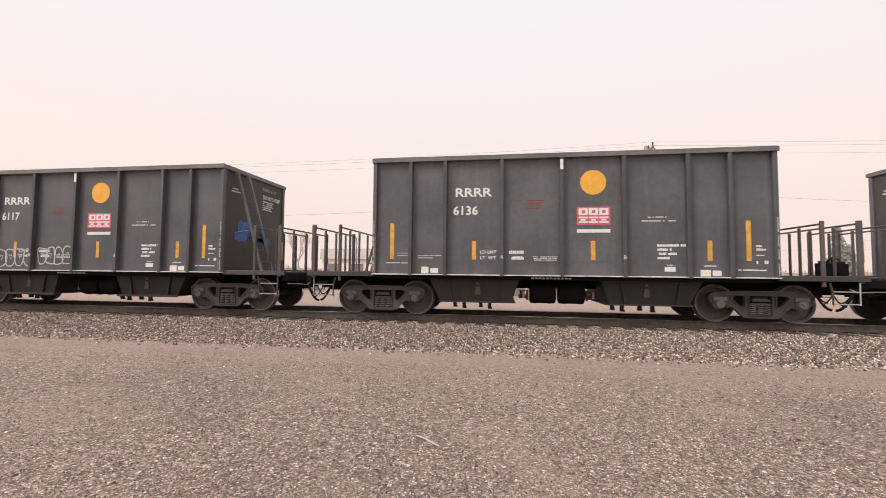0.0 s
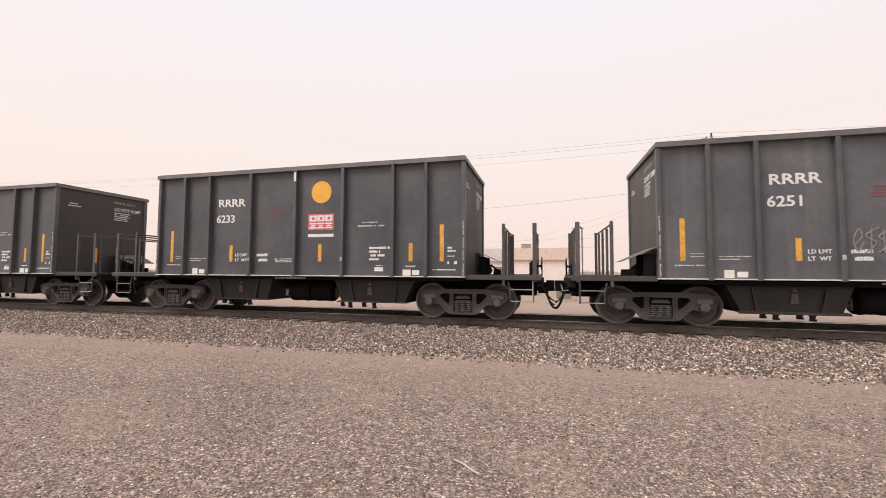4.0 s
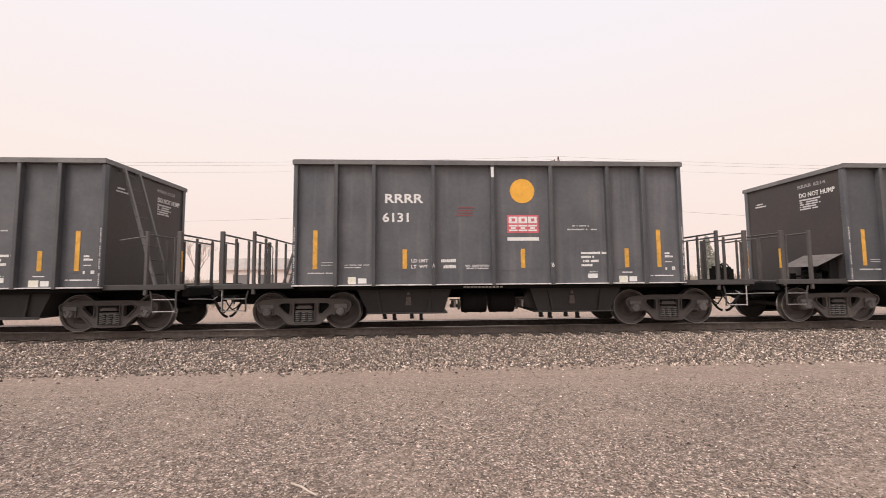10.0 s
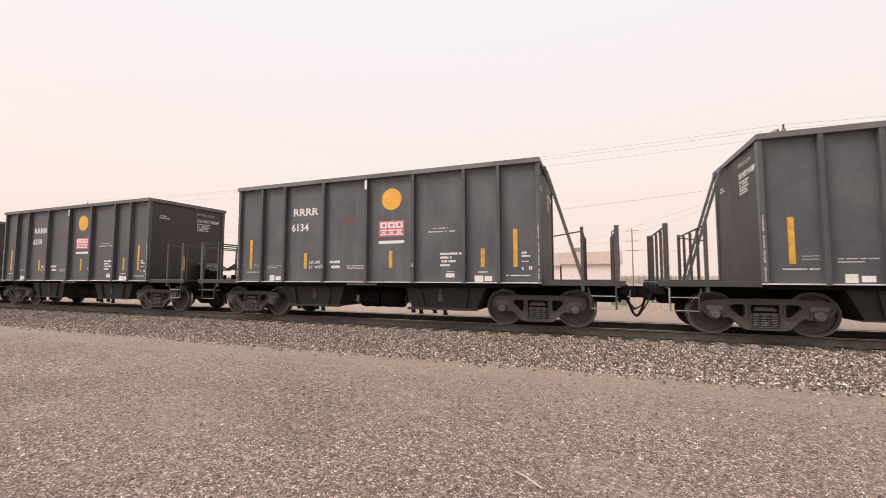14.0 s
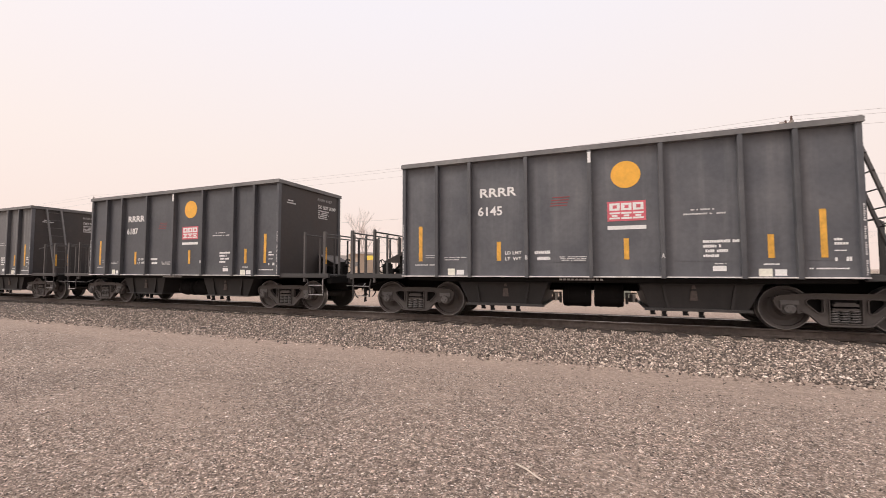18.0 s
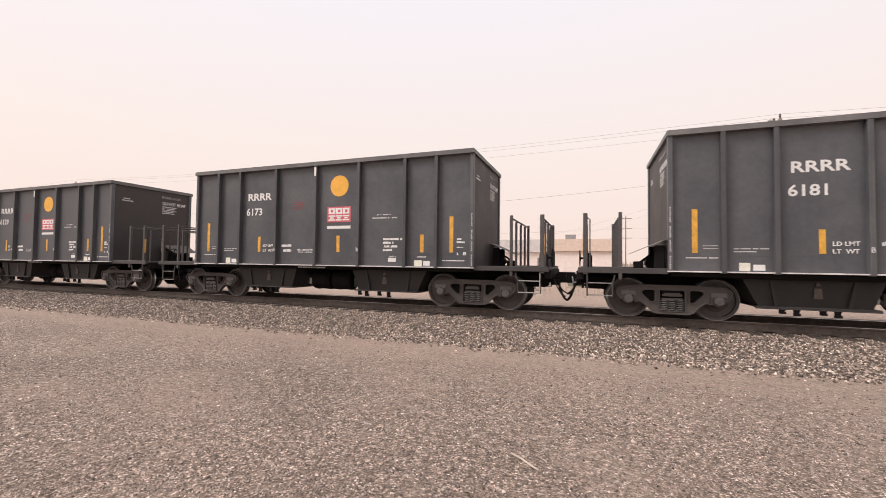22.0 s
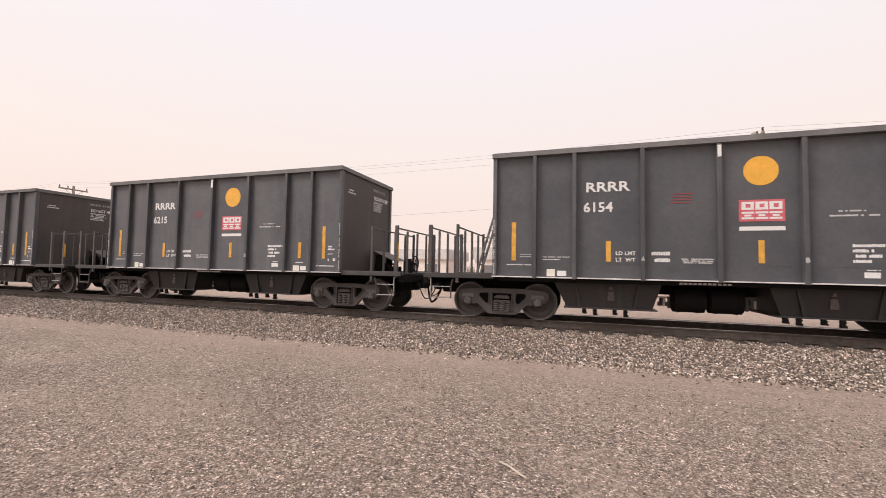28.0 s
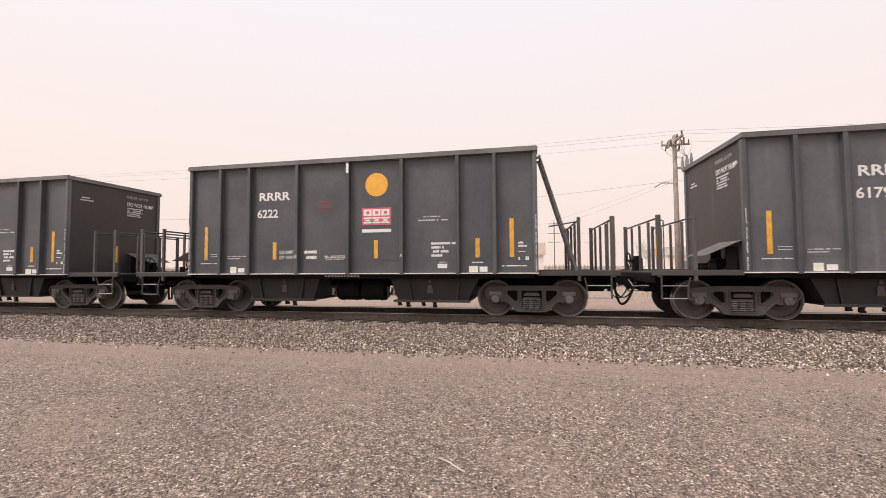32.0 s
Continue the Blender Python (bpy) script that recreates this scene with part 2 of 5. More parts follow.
def plate(outline, holes, axis, lo, hi):
    """A flat shape with holes, cut from a plate: outline in (u, z), standing between lo and hi along the axis."""
    bm = bmesh.new()
    edges = []
    for loop in (outline, *holes):
        vs = [bm.verts.new((u, lo, z) if axis == "y" else (lo, u, z)) for u, z in loop]
        edges += [bm.edges.new((vs[i], vs[i - 1])) for i in range(len(vs))]
    bmesh.ops.triangle_fill(bm, use_beauty=True, use_dissolve=True, edges=edges)
    geo = bmesh.ops.extrude_face_region(bm, geom=bm.faces[:])
    d = (0, hi - lo, 0) if axis == "y" else (hi - lo, 0, 0)
    bmesh.ops.translate(bm, verts=[v for v in geo["geom"] if isinstance(v, bmesh.types.BMVert)], vec=d)
    bmesh.ops.recalc_face_normals(bm, faces=bm.faces[:])
    return bm


def lathe(profile, sides, axis="y"):
    """Turns a profile of (along, radius) about an axis."""
    bm = bmesh.new()
    rings = []
    for a, r in profile:
        ring = []
        for i in range(sides):
            t = 2 * math.pi * i / sides
            p = (r * math.sin(t), a, r * math.cos(t)) if axis == "y" else (r * math.cos(t), r * math.sin(t), a)
            ring.append(bm.verts.new(p))
        rings.append(ring)
    for p, q in zip(rings, rings[1:]):
        for i in range(sides):
            bm.faces.new((p[i], p[(i + 1) % sides], q[(i + 1) % sides], q[i]))
    bm.faces.new(rings[0]), bm.faces.new(rings[-1])
    bmesh.ops.recalc_face_normals(bm, faces=bm.faces[:])
    return bm


def finish(name, bm, mat, smooth=False):
    me = bpy.data.meshes.new(name)
    bm.to_mesh(me)
    bm.free()
    for q in mat if isinstance(mat, (list, tuple)) else (mat,):
        me.materials.append(q)
    if smooth:
        me.shade_smooth()
    return me


def part(name, bm, mat, parent, label="", at=None, smooth=False):
    me = bm if isinstance(bm, bpy.types.Mesh) else finish(name, bm, mat, smooth)
    ob = new(name, me)
    ob.parent = parent
    if at is not None:
        ob.matrix_basis = at
    return tagged(ob, label)


def thing(name, bm, mat, label, category, group="", kind="", at=None, smooth=False):
    ob = new(name, finish(name, bm, mat, smooth) if bm is not None else None)
    if at is not None:
        ob.matrix_basis = at
    return tagged(ob, label, category, group, kind)


def letters(text, height, width=0.0, bold=0.012):
    """Built-in font as a flat mesh in the x-z plane, lower left corner at the origin, facing -y."""
    cu = bpy.data.curves.new("lettering", "FONT")
    cu.body, cu.size, cu.extrude, cu.offset, cu.resolution_u = text, 1.0, 0.002, bold, 2
    ob = new("lettering", cu)
    me = bpy.data.meshes.new_from_object(ob.evaluated_get(bpy.context.evaluated_depsgraph_get()))
    bpy.data.objects.remove(ob)
    co = np.empty(len(me.vertices) * 3)
    me.vertices.foreach_get("co", co)
    co = co.reshape(-1, 3)
    co[:, :2] -= co[:, :2].min(0)
    sz = height / co[:, 1].max()
    sx = width / co[:, 0].max() if width else sz
    out = np.stack([co[:, 0] * sx, -co[:, 2], co[:, 1] * sz], -1)
    me.vertices.foreach_set("co", out.ravel())
    me.materials.clear()
    me.update()
    return me


# ---- the wagon ----
HALF, SIDE, TOP, SILL = 4.75, 1.50, 4.12, 1.10
POSTS = (-3.78, -2.88, -1.45, 0.0, 1.45, 2.88, 3.78)
FACE = -SIDE - 0.003


def stripe(bm, x0, x1, z0, z1, y=FACE, t=0.003):
    box(bm, x0, x1, y - t, y, z0, z1)


def side_frame(y):
    half = [(0.30, 0.13), (0.40, 0.155), (0.56, 0.33), (0.66, 0.395), (0.735, 0.36), (0.765, 0.375), (0.775, 0.54), (0.83, 0.605), (0.95, 0.605), (1.00, 0.56), (1.015, 0.44), (1.055, 0.43), (1.13, 0.53), (1.15, 0.62), (1.12, 0.69), (1.02, 0.735), (0.80, 0.755), (0.45, 0.775)]
    outer = half + [(-u, z) for u, z in reversed(half)]
    tri = [(0.345, 0.635), (0.375, 0.66), (0.56, 0.655), (0.605, 0.62), (0.60, 0.57), (0.43, 0.40), (0.37, 0.39), (0.345, 0.42)]
    holes = [tri, [(-u, z) for u, z in reversed(tri)], [(-0.245, 0.20), (0.245, 0.20), (0.245, 0.655), (-0.245, 0.655)]]
    bm = plate(outer, holes, "y", y - 0.035, y + 0.035)
    front = -1 if y < 0 else 1
    for loop, width in ((outer, 0.028), (holes[0], -0.022), (holes[1], -0.022), (holes[2], -0.022)):
        turn = 1 if sum(a[0] * b[1] - b[0] * a[1] for a, b in zip(loop, loop[1:] + loop[:1])) > 0 else -1
        rim = []
        for i, p in enumerate(loop):
            q, r = Vector(loop[i - 1]), Vector(loop[(i + 1) % len(loop)])
            d = (r - q).normalized()
            rim.append((p[0] - d.y * turn * width, p[1] + d.x * turn * width))
        ys = [y + front * 0.033, y + front * 0.075]
        rings = [[bm.verts.new((u, yy, z)) for u, z in pts] for pts, yy in ((loop, ys[0]), (loop, ys[1]), (rim, ys[1]), (rim, ys[0]))]
        made = []
        for a, b in zip(rings, rings[1:]):
            for i in range(len(loop)):
                j = (i + 1) % len(loop)
                made.append(bm.faces.new((a[i], a[j], b[j], b[i])))
        bmesh.ops.recalc_face_normals(bm, faces=made)
    return bm


turns = 5
pts = []
for k in range(46):
    t = k / 45
    pts.append((0.072 * math.cos(turns * 2 * math.pi * t), 0.072 * math.sin(turns * 2 * math.pi * t), 0.20 + 0.245 * t))
bm = bent(pts, 0.014, 6)
made = len(bm.faces)
# black core added so that the gaps between the coils look shaded
rod(bm, (0, 0, 0.19), (0, 0, 0.47), 0.046, 10)
bm.faces.ensure_lookup_table()
for f in bm.faces[made:]:
    f.material_index = 1
coil = finish("coil_spring", bm, (CAP, HOSE))


def build_truck():
    """Two-axle bogie with its cross bolster as the carrying part."""
    bm = soft_box(-0.20, 0.20, -1.04, 1.04, 0.49, 0.69, 0.03)
    # dark plates added behind the side frame openings to stand for shade
    for y in (-0.93, 0.91):
        shape = [(-0.66, 0.73), (0.66, 0.73), (0.66, 0.43), (0.36, 0.20), (-0.36, 0.20), (-0.66, 0.43)]
        vs = [[bm.verts.new((u, q, z)) for u, z in shape] for q in (y, y + 0.02)]
        bm.faces.new(vs[0]), bm.faces.new(list(reversed(vs[1])))
        for i in range(6):
            bm.faces.new((vs[0][i], vs[1][i], vs[1][i - 1], vs[0][i - 1]))
    bmesh.ops.recalc_face_normals(bm, faces=bm.faces[:])
    bmesh.ops.create_cone(bm, cap_ends=True, segments=20, radius1=0.22, radius2=0.2, depth=0.18, matrix=Matrix.Translation((0, 0, 0.79)))
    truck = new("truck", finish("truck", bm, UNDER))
    tagged(truck, "grimy cast steel two-axle truck")
    for y in (-1.02, 1.02):
        part("side_frame", side_frame(y), CAST, truck)
        bm = soft_box(-0.21, 0.21, y - 0.075, y + 0.075, 0.440, 0.485, 0.008)
        box(bm, -0.19, 0.19, y - 0.085, y + 0.085, 0.525, 0.575)
        box(bm, -0.15, 0.15, y - 0.07, y + 0.07, 0.575, 0.60)
        if y > 0:
            for u in (-0.16, 0.0, 0.16):
                rod(bm, (u, y, 0.195), (u, y, 0.46), 0.07, 10)
        part("spring_seat", bm, CAST, truck)
        if y < 0:
            for u in (-0.16, 0.0, 0.16):
                part("coil_spring", coil, None, truck, at=pose(u, y, 0))
        for u in (-0.889, 0.889):
            s = 1 if y > 0 else -1
            bm = lathe([(0.94 * s, 0.125), (1.05 * s, 0.125), (1.055 * s, 0.108), (1.12 * s, 0.104), (1.15 * s, 0.09), (1.152 * s, 0.045), (1.165 * s, 0.04), (1.165 * s, 0.01)], 18)
            for k in range(3):
                a = 2 * math.pi * k / 3 + 0.5
                rod(bm, (0.06 * math.cos(a), 1.15 * s, 0.06 * math.sin(a)), (0.06 * math.cos(a), 1.185 * s, 0.06 * math.sin(a)), 0.016, 6)
            box(bm, -0.15, 0.15, min(0.95 * s, 1.10 * s), max(0.95 * s, 1.10 * s), 0.08, 0.17)
            part("bearing_cap", bm, CAP, truck, "scuffed grey bearing cap", pose(u, 0, 0.457))
    for u in (-0.889, 0.889):
        prof = [(0.90, 0.02), (0.90, 0.12), (0.86, 0.15), (0.785, 0.17), (0.76, 0.27), (0.775, 0.375), (0.835, 0.385), (0.838, 0.438), (0.834, 0.455), (0.83, 0.457), (0.735, 0.459), (0.715, 0.470), (0.70, 0.486), (0.685, 0.480), (0.68, 0.40), (0.70, 0.37), (0.70, 0.17), (0.66, 0.11), (0.60, 0.085), (0.0, 0.08)]
        prof = prof + [(-a, r) for a, r in reversed(prof[:-1])]
        bm = lathe(prof, 40)
        for f in bm.faces:
            if abs(f.calc_center_median().y) < 0.84 and f.calc_center_median().xz.length > 0.448:
                f.material_index = 1
            elif abs(f.calc_center_median().y) > 0.82 and f.calc_center_median().xz.length > 0.432:
                f.material_index = 2
        for s in (-1, 1):
            for k in range(2):
                a = math.pi * k + 0.4
                rod(bm, (0.30 * math.cos(a), 0.76 * s, 0.30 * math.sin(a)), (0.30 * math.cos(a), 0.79 * s, 0.30 * math.sin(a)), 0.018, 6)
        part("wheelset", bm, (WHEEL, TREAD, RIMGLINT), truck, "worn steel wheel pair on its axle", pose(u, 0, 0.457))
    return truck


def build_wagon(flip):
    """Open-top hopper wagon. flip: turned end for end, so that the ladder stands at the other end and side."""
    car = new("hopper_wagon")
    tagged(car, "dark grey open-top steel hopper wagon with orange disc", "rail wagon", "wagons of the ore train")
    turn = pose(0, 0, 0, 0, 0, 180 if flip else 0)

    def add(name, bm, mat, label="", parent=car, smooth=False, turned=True):
        if turned and flip and not isinstance(bm, bpy.types.Mesh):
            bm.transform(turn)
        return part(name, bm, mat, parent, label, smooth=smooth)

    # tub with open top and sloping floor inside
    bm = bmesh.new()
    def ring(x, y, z):
        return [bm.verts.new(p) for p in ((-x, -y, z), (x, -y, z), (x, y, z), (-x, y, z))]
    r = [ring(HALF, SIDE, SILL - 0.02), ring(HALF, SIDE, 4.02), ring(HALF - 0.05, SIDE - 0.05, 4.02), ring(HALF - 0.05, SIDE - 0.05, 1.9), ring(2.2, 0.9, SILL + 0.05)]
    for p, q in zip(r, r[1:]):
        for i in range(4):
            bm.faces.new((p[i], p[(i + 1) % 4], q[(i + 1) % 4], q[i]))
    bm.faces.new(r[-1]), bm.faces.new(list(reversed(r[0])))
    bmesh.ops.recalc_face_normals(bm, faces=bm.faces[:])
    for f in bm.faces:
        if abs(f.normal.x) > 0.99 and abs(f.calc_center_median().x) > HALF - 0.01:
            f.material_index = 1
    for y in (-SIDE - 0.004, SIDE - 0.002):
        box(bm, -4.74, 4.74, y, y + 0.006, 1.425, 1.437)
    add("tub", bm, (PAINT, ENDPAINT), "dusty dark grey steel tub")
    # rim
    bm = bmesh.new()
    for a in ((-4.81, 4.81, -1.63, -1.49), (-4.81, 4.81, 1.49, 1.63), (-4.81, -4.67, -1.49, 1.49), (4.67, 4.81, -1.49, 1.49)):
        box(bm, *a, 4.0, TOP)
    bmesh.ops.bevel(bm, geom=[e for e in bm.edges if e.verts[0].co.z > 4.05 and e.verts[1].co.z > 4.05], offset=0.02, segments=2, affect="EDGES")
    add("top_rim", bm, RIM, "thick rolled rim along the top")
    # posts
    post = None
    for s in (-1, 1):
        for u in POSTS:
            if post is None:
                post = finish("side_post", soft_box(-0.045, 0.045, -0.06, 0.07, 1.060, 4.0, 0.008), POSTSHADE)
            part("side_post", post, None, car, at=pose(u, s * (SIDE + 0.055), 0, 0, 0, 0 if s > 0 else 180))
        for u in (-4.74, 4.74):
            add("corner_post", soft_box(u - 0.05, u + 0.05, s * (SIDE + 0.03) - 0.06, s * (SIDE + 0.03) + 0.06, SILL, 4.0, 0.012), PAINT)
    for s in (-1, 1):
        bm = soft_box(-4.80, 4.80, min(s * 1.46, s * 1.60), max(s * 1.46, s * 1.60), 1.078, 1.105, 0.004)
        add("side_sill", bm, SILLPALE, "pale edge of the side sill")
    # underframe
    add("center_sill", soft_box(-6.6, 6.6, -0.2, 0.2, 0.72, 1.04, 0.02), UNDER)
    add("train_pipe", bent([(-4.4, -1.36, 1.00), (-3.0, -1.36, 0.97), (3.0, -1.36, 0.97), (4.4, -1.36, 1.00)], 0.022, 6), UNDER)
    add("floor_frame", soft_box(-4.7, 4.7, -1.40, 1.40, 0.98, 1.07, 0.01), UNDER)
    for s in (-1, 1):
        bm = bmesh.new()
        top = [(0.98 * s, 1.04), (3.38 * s, 1.04)]
        low = [(1.20 * s, 0.40), (3.06 * s, 0.40)]
        vt = [bm.verts.new((u, y, z)) for u, z in top for y in (-1.14, 1.14)]
        vb = [bm.verts.new((u, y, z)) for u, z in low for y in (-1.09, 1.09)]
        for f in ((vt[0], vt[1], vt[3], vt[2]), (vb[2], vb[3], vb[1], vb[0]), (vt[0], vt[2], vb[2], vb[0]), (vt[1], vb[1], vb[3], vt[3]), (vt[0], vb[0], vb[1], vt[1]), (vt[2], vt[3], vb[3], vb[2])):
            bm.faces.new(f)
        bmesh.ops.recalc_face_normals(bm, faces=bm.faces[:])
        for u0, u1 in ((1.46, 1.58), (2.86, 2.76)):
            for y in (-1.16, 1.10):
                vs = box(bm, s * u0 - 0.03, s * u0 + 0.03, y, y + 0.06, 0.41, 1.03)
                for v in vs[:4]:
                    v.co.x += (u1 - u0) * s
        add("hopper_bay", bm, BAY, "grimy sloping discharge hopper, painted dark for shade")
        bm = soft_box(*sorted((1.10 * s, 3.12 * s)), -1.17, 1.17, 0.372, 0.402, 0.005)
        vs = box(bm, *sorted((1.10 * s, 3.12 * s)), -1.175, -1.145, 0.345, 0.372)
        add("bay_flange", bm, FRAME)
        for u, drop in ((1.26, 0.0), (1.49, 0.03), (1.90, 0.0), (2.20, 0.035)) if s > 0 else ((2.66, 0.0), (2.42, 0.03), (1.99, 0.0), (1.76, 0.035)):
            bm = bmesh.new()
            box(bm, s * u - 0.042, s * u + 0.042, -1.15, -1.09, 0.26 - drop, 0.37)
            box(bm, s * u - 0.042, s * u + 0.06, -1.16, -1.08, 0.255 - drop, 0.30 - drop)
            box(bm, s * u - 0.05, s * u + 0.05, -1.165, -1.10, 0.32, 0.345)
            add("door_hook", bm, UNDER, turned=False)
        bm = bmesh.new()
        vs = box(bm, s * 2.07 - 0.075, s * 2.07 + 0.075, -1.145, -1.115, 0.58, 0.79)
        for v in vs[4:]:
            v.co.x += -0.02 if v.co.x > s * 2.07 else 0.02
        vs = box(bm, s * 2.07 - 0.045, s * 2.07 + 0.045, -1.155, -1.13, 0.835, 0.91)
        for v in vs[4:]:
            v.co.x += -0.025 if v.co.x > s * 2.07 else 0.025
        add("inspection_plate", bm, PLACARD, "small rust-brown placard on the hopper", turned=False)
        bm = lathe([(0.035, 0.10), (0.036, 0.24), (0.055, 0.285), (0.68, 0.285), (0.705, 0.24), (0.71, 0.10)], 32, "z")
        for u in (0.16, 0.56):
            bm2 = lathe([(u, 0.286), (u, 0.298), (u + 0.05, 0.298), (u + 0.05, 0.286)], 32, "z")
            band = bpy.data.meshes.new("band")
            bm2.to_mesh(band)
            bm2.free()
            bm.from_mesh(band)
            bpy.data.meshes.remove(band)
        bm.transform(pose(0, -0.52, 0.625) @ Matrix.Rotation(radians(90 * s), 4, "Y"))
        add("air_reservoir", bm, UNDER, "black cylindrical air reservoir with strap bands", turned=False)
        bm = soft_box(*sorted((0.74 * s, 0.80 * s)), -0.62, -0.56, 0.42, 0.70, 0.01)
        made = len(bm.faces)
        rod(bm, (0.80 * s, -0.55, 0.52), (1.0 * s, -0.55, 0.52), 0.05, 10)
        rod(bm, (0.90 * s, -0.55, 0.48), (0.90 * s, -0.55, 0.66), 0.07, 10)
        # pale plate added for the bright highlights beside the reservoirs
        box(bm, *sorted((0.76 * s, 1.0 * s)), -0.56, -0.53, 0.665, 0.69)
        bm.faces.ensure_lookup_table()
        for f in bm.faces[made + 24:]:
            f.material_index = 1
        add("brake_valve", bm, (CAST, VALVEGLINT), "cast brake valve with a pale plate for its highlight", turned=False)
    bm = bmesh.new()
    for k in range(11):
        box(bm, -0.72 + 0.09 * k, -0.655 + 0.09 * k, -1.405, -1.40, 1.005, 1.045)
    tagged(add("sill_stencil", bm, GREYED, turned=False), kind="stuff")
    # trucks
    for s in (-1, 1):
        t = build_truck()
        t.parent, t.matrix_basis = car, pose(4.635 * s, 0, 0)
    # end platforms
    for s in (-1, 1):
        lo, hi = sorted((4.78 * s, 6.62 * s))
        add("end_platform", soft_box(lo, hi, -1.42, 1.42, 1.075, 1.115, 0.005), FRAME)
        for y in (-1.46, 1.46):
            add("platform_channel", soft_box(lo, hi, y - 0.05, y + 0.05, 1.025, 1.15, 0.01), FRAME)
        lo, hi = sorted((6.50 * s, 6.66 * s))
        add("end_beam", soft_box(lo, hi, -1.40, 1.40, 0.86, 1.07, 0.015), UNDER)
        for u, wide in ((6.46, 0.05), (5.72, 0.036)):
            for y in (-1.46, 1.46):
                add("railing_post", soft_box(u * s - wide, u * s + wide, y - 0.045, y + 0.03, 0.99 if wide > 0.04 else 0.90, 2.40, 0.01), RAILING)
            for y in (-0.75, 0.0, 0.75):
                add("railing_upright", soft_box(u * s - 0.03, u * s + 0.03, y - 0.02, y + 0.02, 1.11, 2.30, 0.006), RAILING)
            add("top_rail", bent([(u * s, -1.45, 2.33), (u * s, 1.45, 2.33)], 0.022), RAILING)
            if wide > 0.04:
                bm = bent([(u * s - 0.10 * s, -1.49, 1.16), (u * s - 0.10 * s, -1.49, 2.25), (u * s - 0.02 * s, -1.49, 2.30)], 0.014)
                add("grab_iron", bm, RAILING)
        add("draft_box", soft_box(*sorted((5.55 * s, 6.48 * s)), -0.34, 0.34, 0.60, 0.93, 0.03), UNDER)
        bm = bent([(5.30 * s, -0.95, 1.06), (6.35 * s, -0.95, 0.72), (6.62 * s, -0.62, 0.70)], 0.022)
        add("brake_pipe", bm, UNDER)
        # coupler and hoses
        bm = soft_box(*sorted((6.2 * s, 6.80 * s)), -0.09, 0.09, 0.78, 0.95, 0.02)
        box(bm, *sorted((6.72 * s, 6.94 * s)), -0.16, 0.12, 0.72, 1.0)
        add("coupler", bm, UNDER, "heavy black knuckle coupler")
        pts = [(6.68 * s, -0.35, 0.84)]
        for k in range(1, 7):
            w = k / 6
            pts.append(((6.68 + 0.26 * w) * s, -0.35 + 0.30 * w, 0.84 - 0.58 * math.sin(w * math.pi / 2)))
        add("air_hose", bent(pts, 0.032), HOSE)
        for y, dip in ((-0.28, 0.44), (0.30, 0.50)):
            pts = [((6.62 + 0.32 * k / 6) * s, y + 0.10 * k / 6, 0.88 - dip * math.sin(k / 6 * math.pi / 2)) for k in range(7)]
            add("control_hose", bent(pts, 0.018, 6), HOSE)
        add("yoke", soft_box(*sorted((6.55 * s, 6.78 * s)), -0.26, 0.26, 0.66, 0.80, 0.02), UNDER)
        add("drop_bracket", soft_box(*sorted((6.50 * s, 6.56 * s)), -0.62, -0.50, 0.62, 0.90, 0.01), UNDER)
        add("uncoupling_lever", bent([(6.68 * s, -1.40, 0.80), (6.68 * s, -0.9, 0.78), (6.76 * s, -0.45, 0.74), (6.80 * s, -0.1, 0.92)], 0.014), STEELROD)
        for y in (-1.47, 1.47):
            u0, u1 = 5.88 * s, 6.42 * s
            bm = bent([(u0 - 0.05 * s, y, 0.99), (u0, y, 0.80), (u0, y, 0.50)], 0.020, 6)
            rod(bm, (u1, y, 1.0), (u1, y, 0.50), 0.022, 6)
            made = len(bm.faces)
            for z in (0.80, 0.52):
                rod(bm, (u0, y, z), (u1, y, z), 0.013, 6)
            bm.faces.ensure_lookup_table()
            for f in bm.faces[made:]:
                f.material_index = 1
            add("sill_step", bm, (FRAME, STEELROD), "two-rung steel step under the platform")
    # ladder at one end
    a, b = Vector((4.86, 0, 4.0)), Vector((5.72, 0, 1.12))
    for y in (-1.12, -0.60):
        bm = soft_box(-0.032, 0.032, y - 0.03, y + 0.03, 0, (a - b).length, 0.006)
        tilt = math.degrees(math.atan2(b.x - a.x, a.z - b.z))
        bm.transform(pose(b.x, 0, b.z, 0, -tilt, 0))
        box(bm, 4.76, 4.88, y - 0.02, y + 0.02, 3.93, 3.97)
        add("ladder_rail", bm, LADDERPAINT)
    for k in range(8):
        p = b.lerp(a, (k + 0.8) / 8.2)
        add("ladder_rung", bent([(p.x, -1.20, p.z), (p.x, -0.52, p.z)], 0.014, 6), RAILING)
    bm = bent([(5.05, -1.40, 2.2), (5.70, -1.40, 2.30)], 0.016)
    add("side_rail", bm, RAILING)
    # sloping hood and brake gear at the other end, on the same side
    bm = bmesh.new()
    vs = [bm.verts.new(p) for p in ((-4.77, -1.42, 1.80), (-5.50, -1.42, 1.47), (-5.50, -0.35, 1.47), (-4.77, -0.35, 1.80))]
    bm.faces.new(vs)
    bmesh.ops.solidify(bm, geom=bm.faces[:], thickness=0.03)
    add("hood", bm, HOODDUST, "sloping steel hood over the door gear")
    # brackets in the near-black colour: the hood's inner shade is painted on them
    bm = soft_box(-5.02, -4.80, -1.30, -1.22, 1.11, 1.66, 0.02)
    add("hood_bracket", bm, UNDER)
    add("hood_bracket", soft_box(-5.02, -4.80, -0.55, -0.47, 1.11, 1.66, 0.02), UNDER)
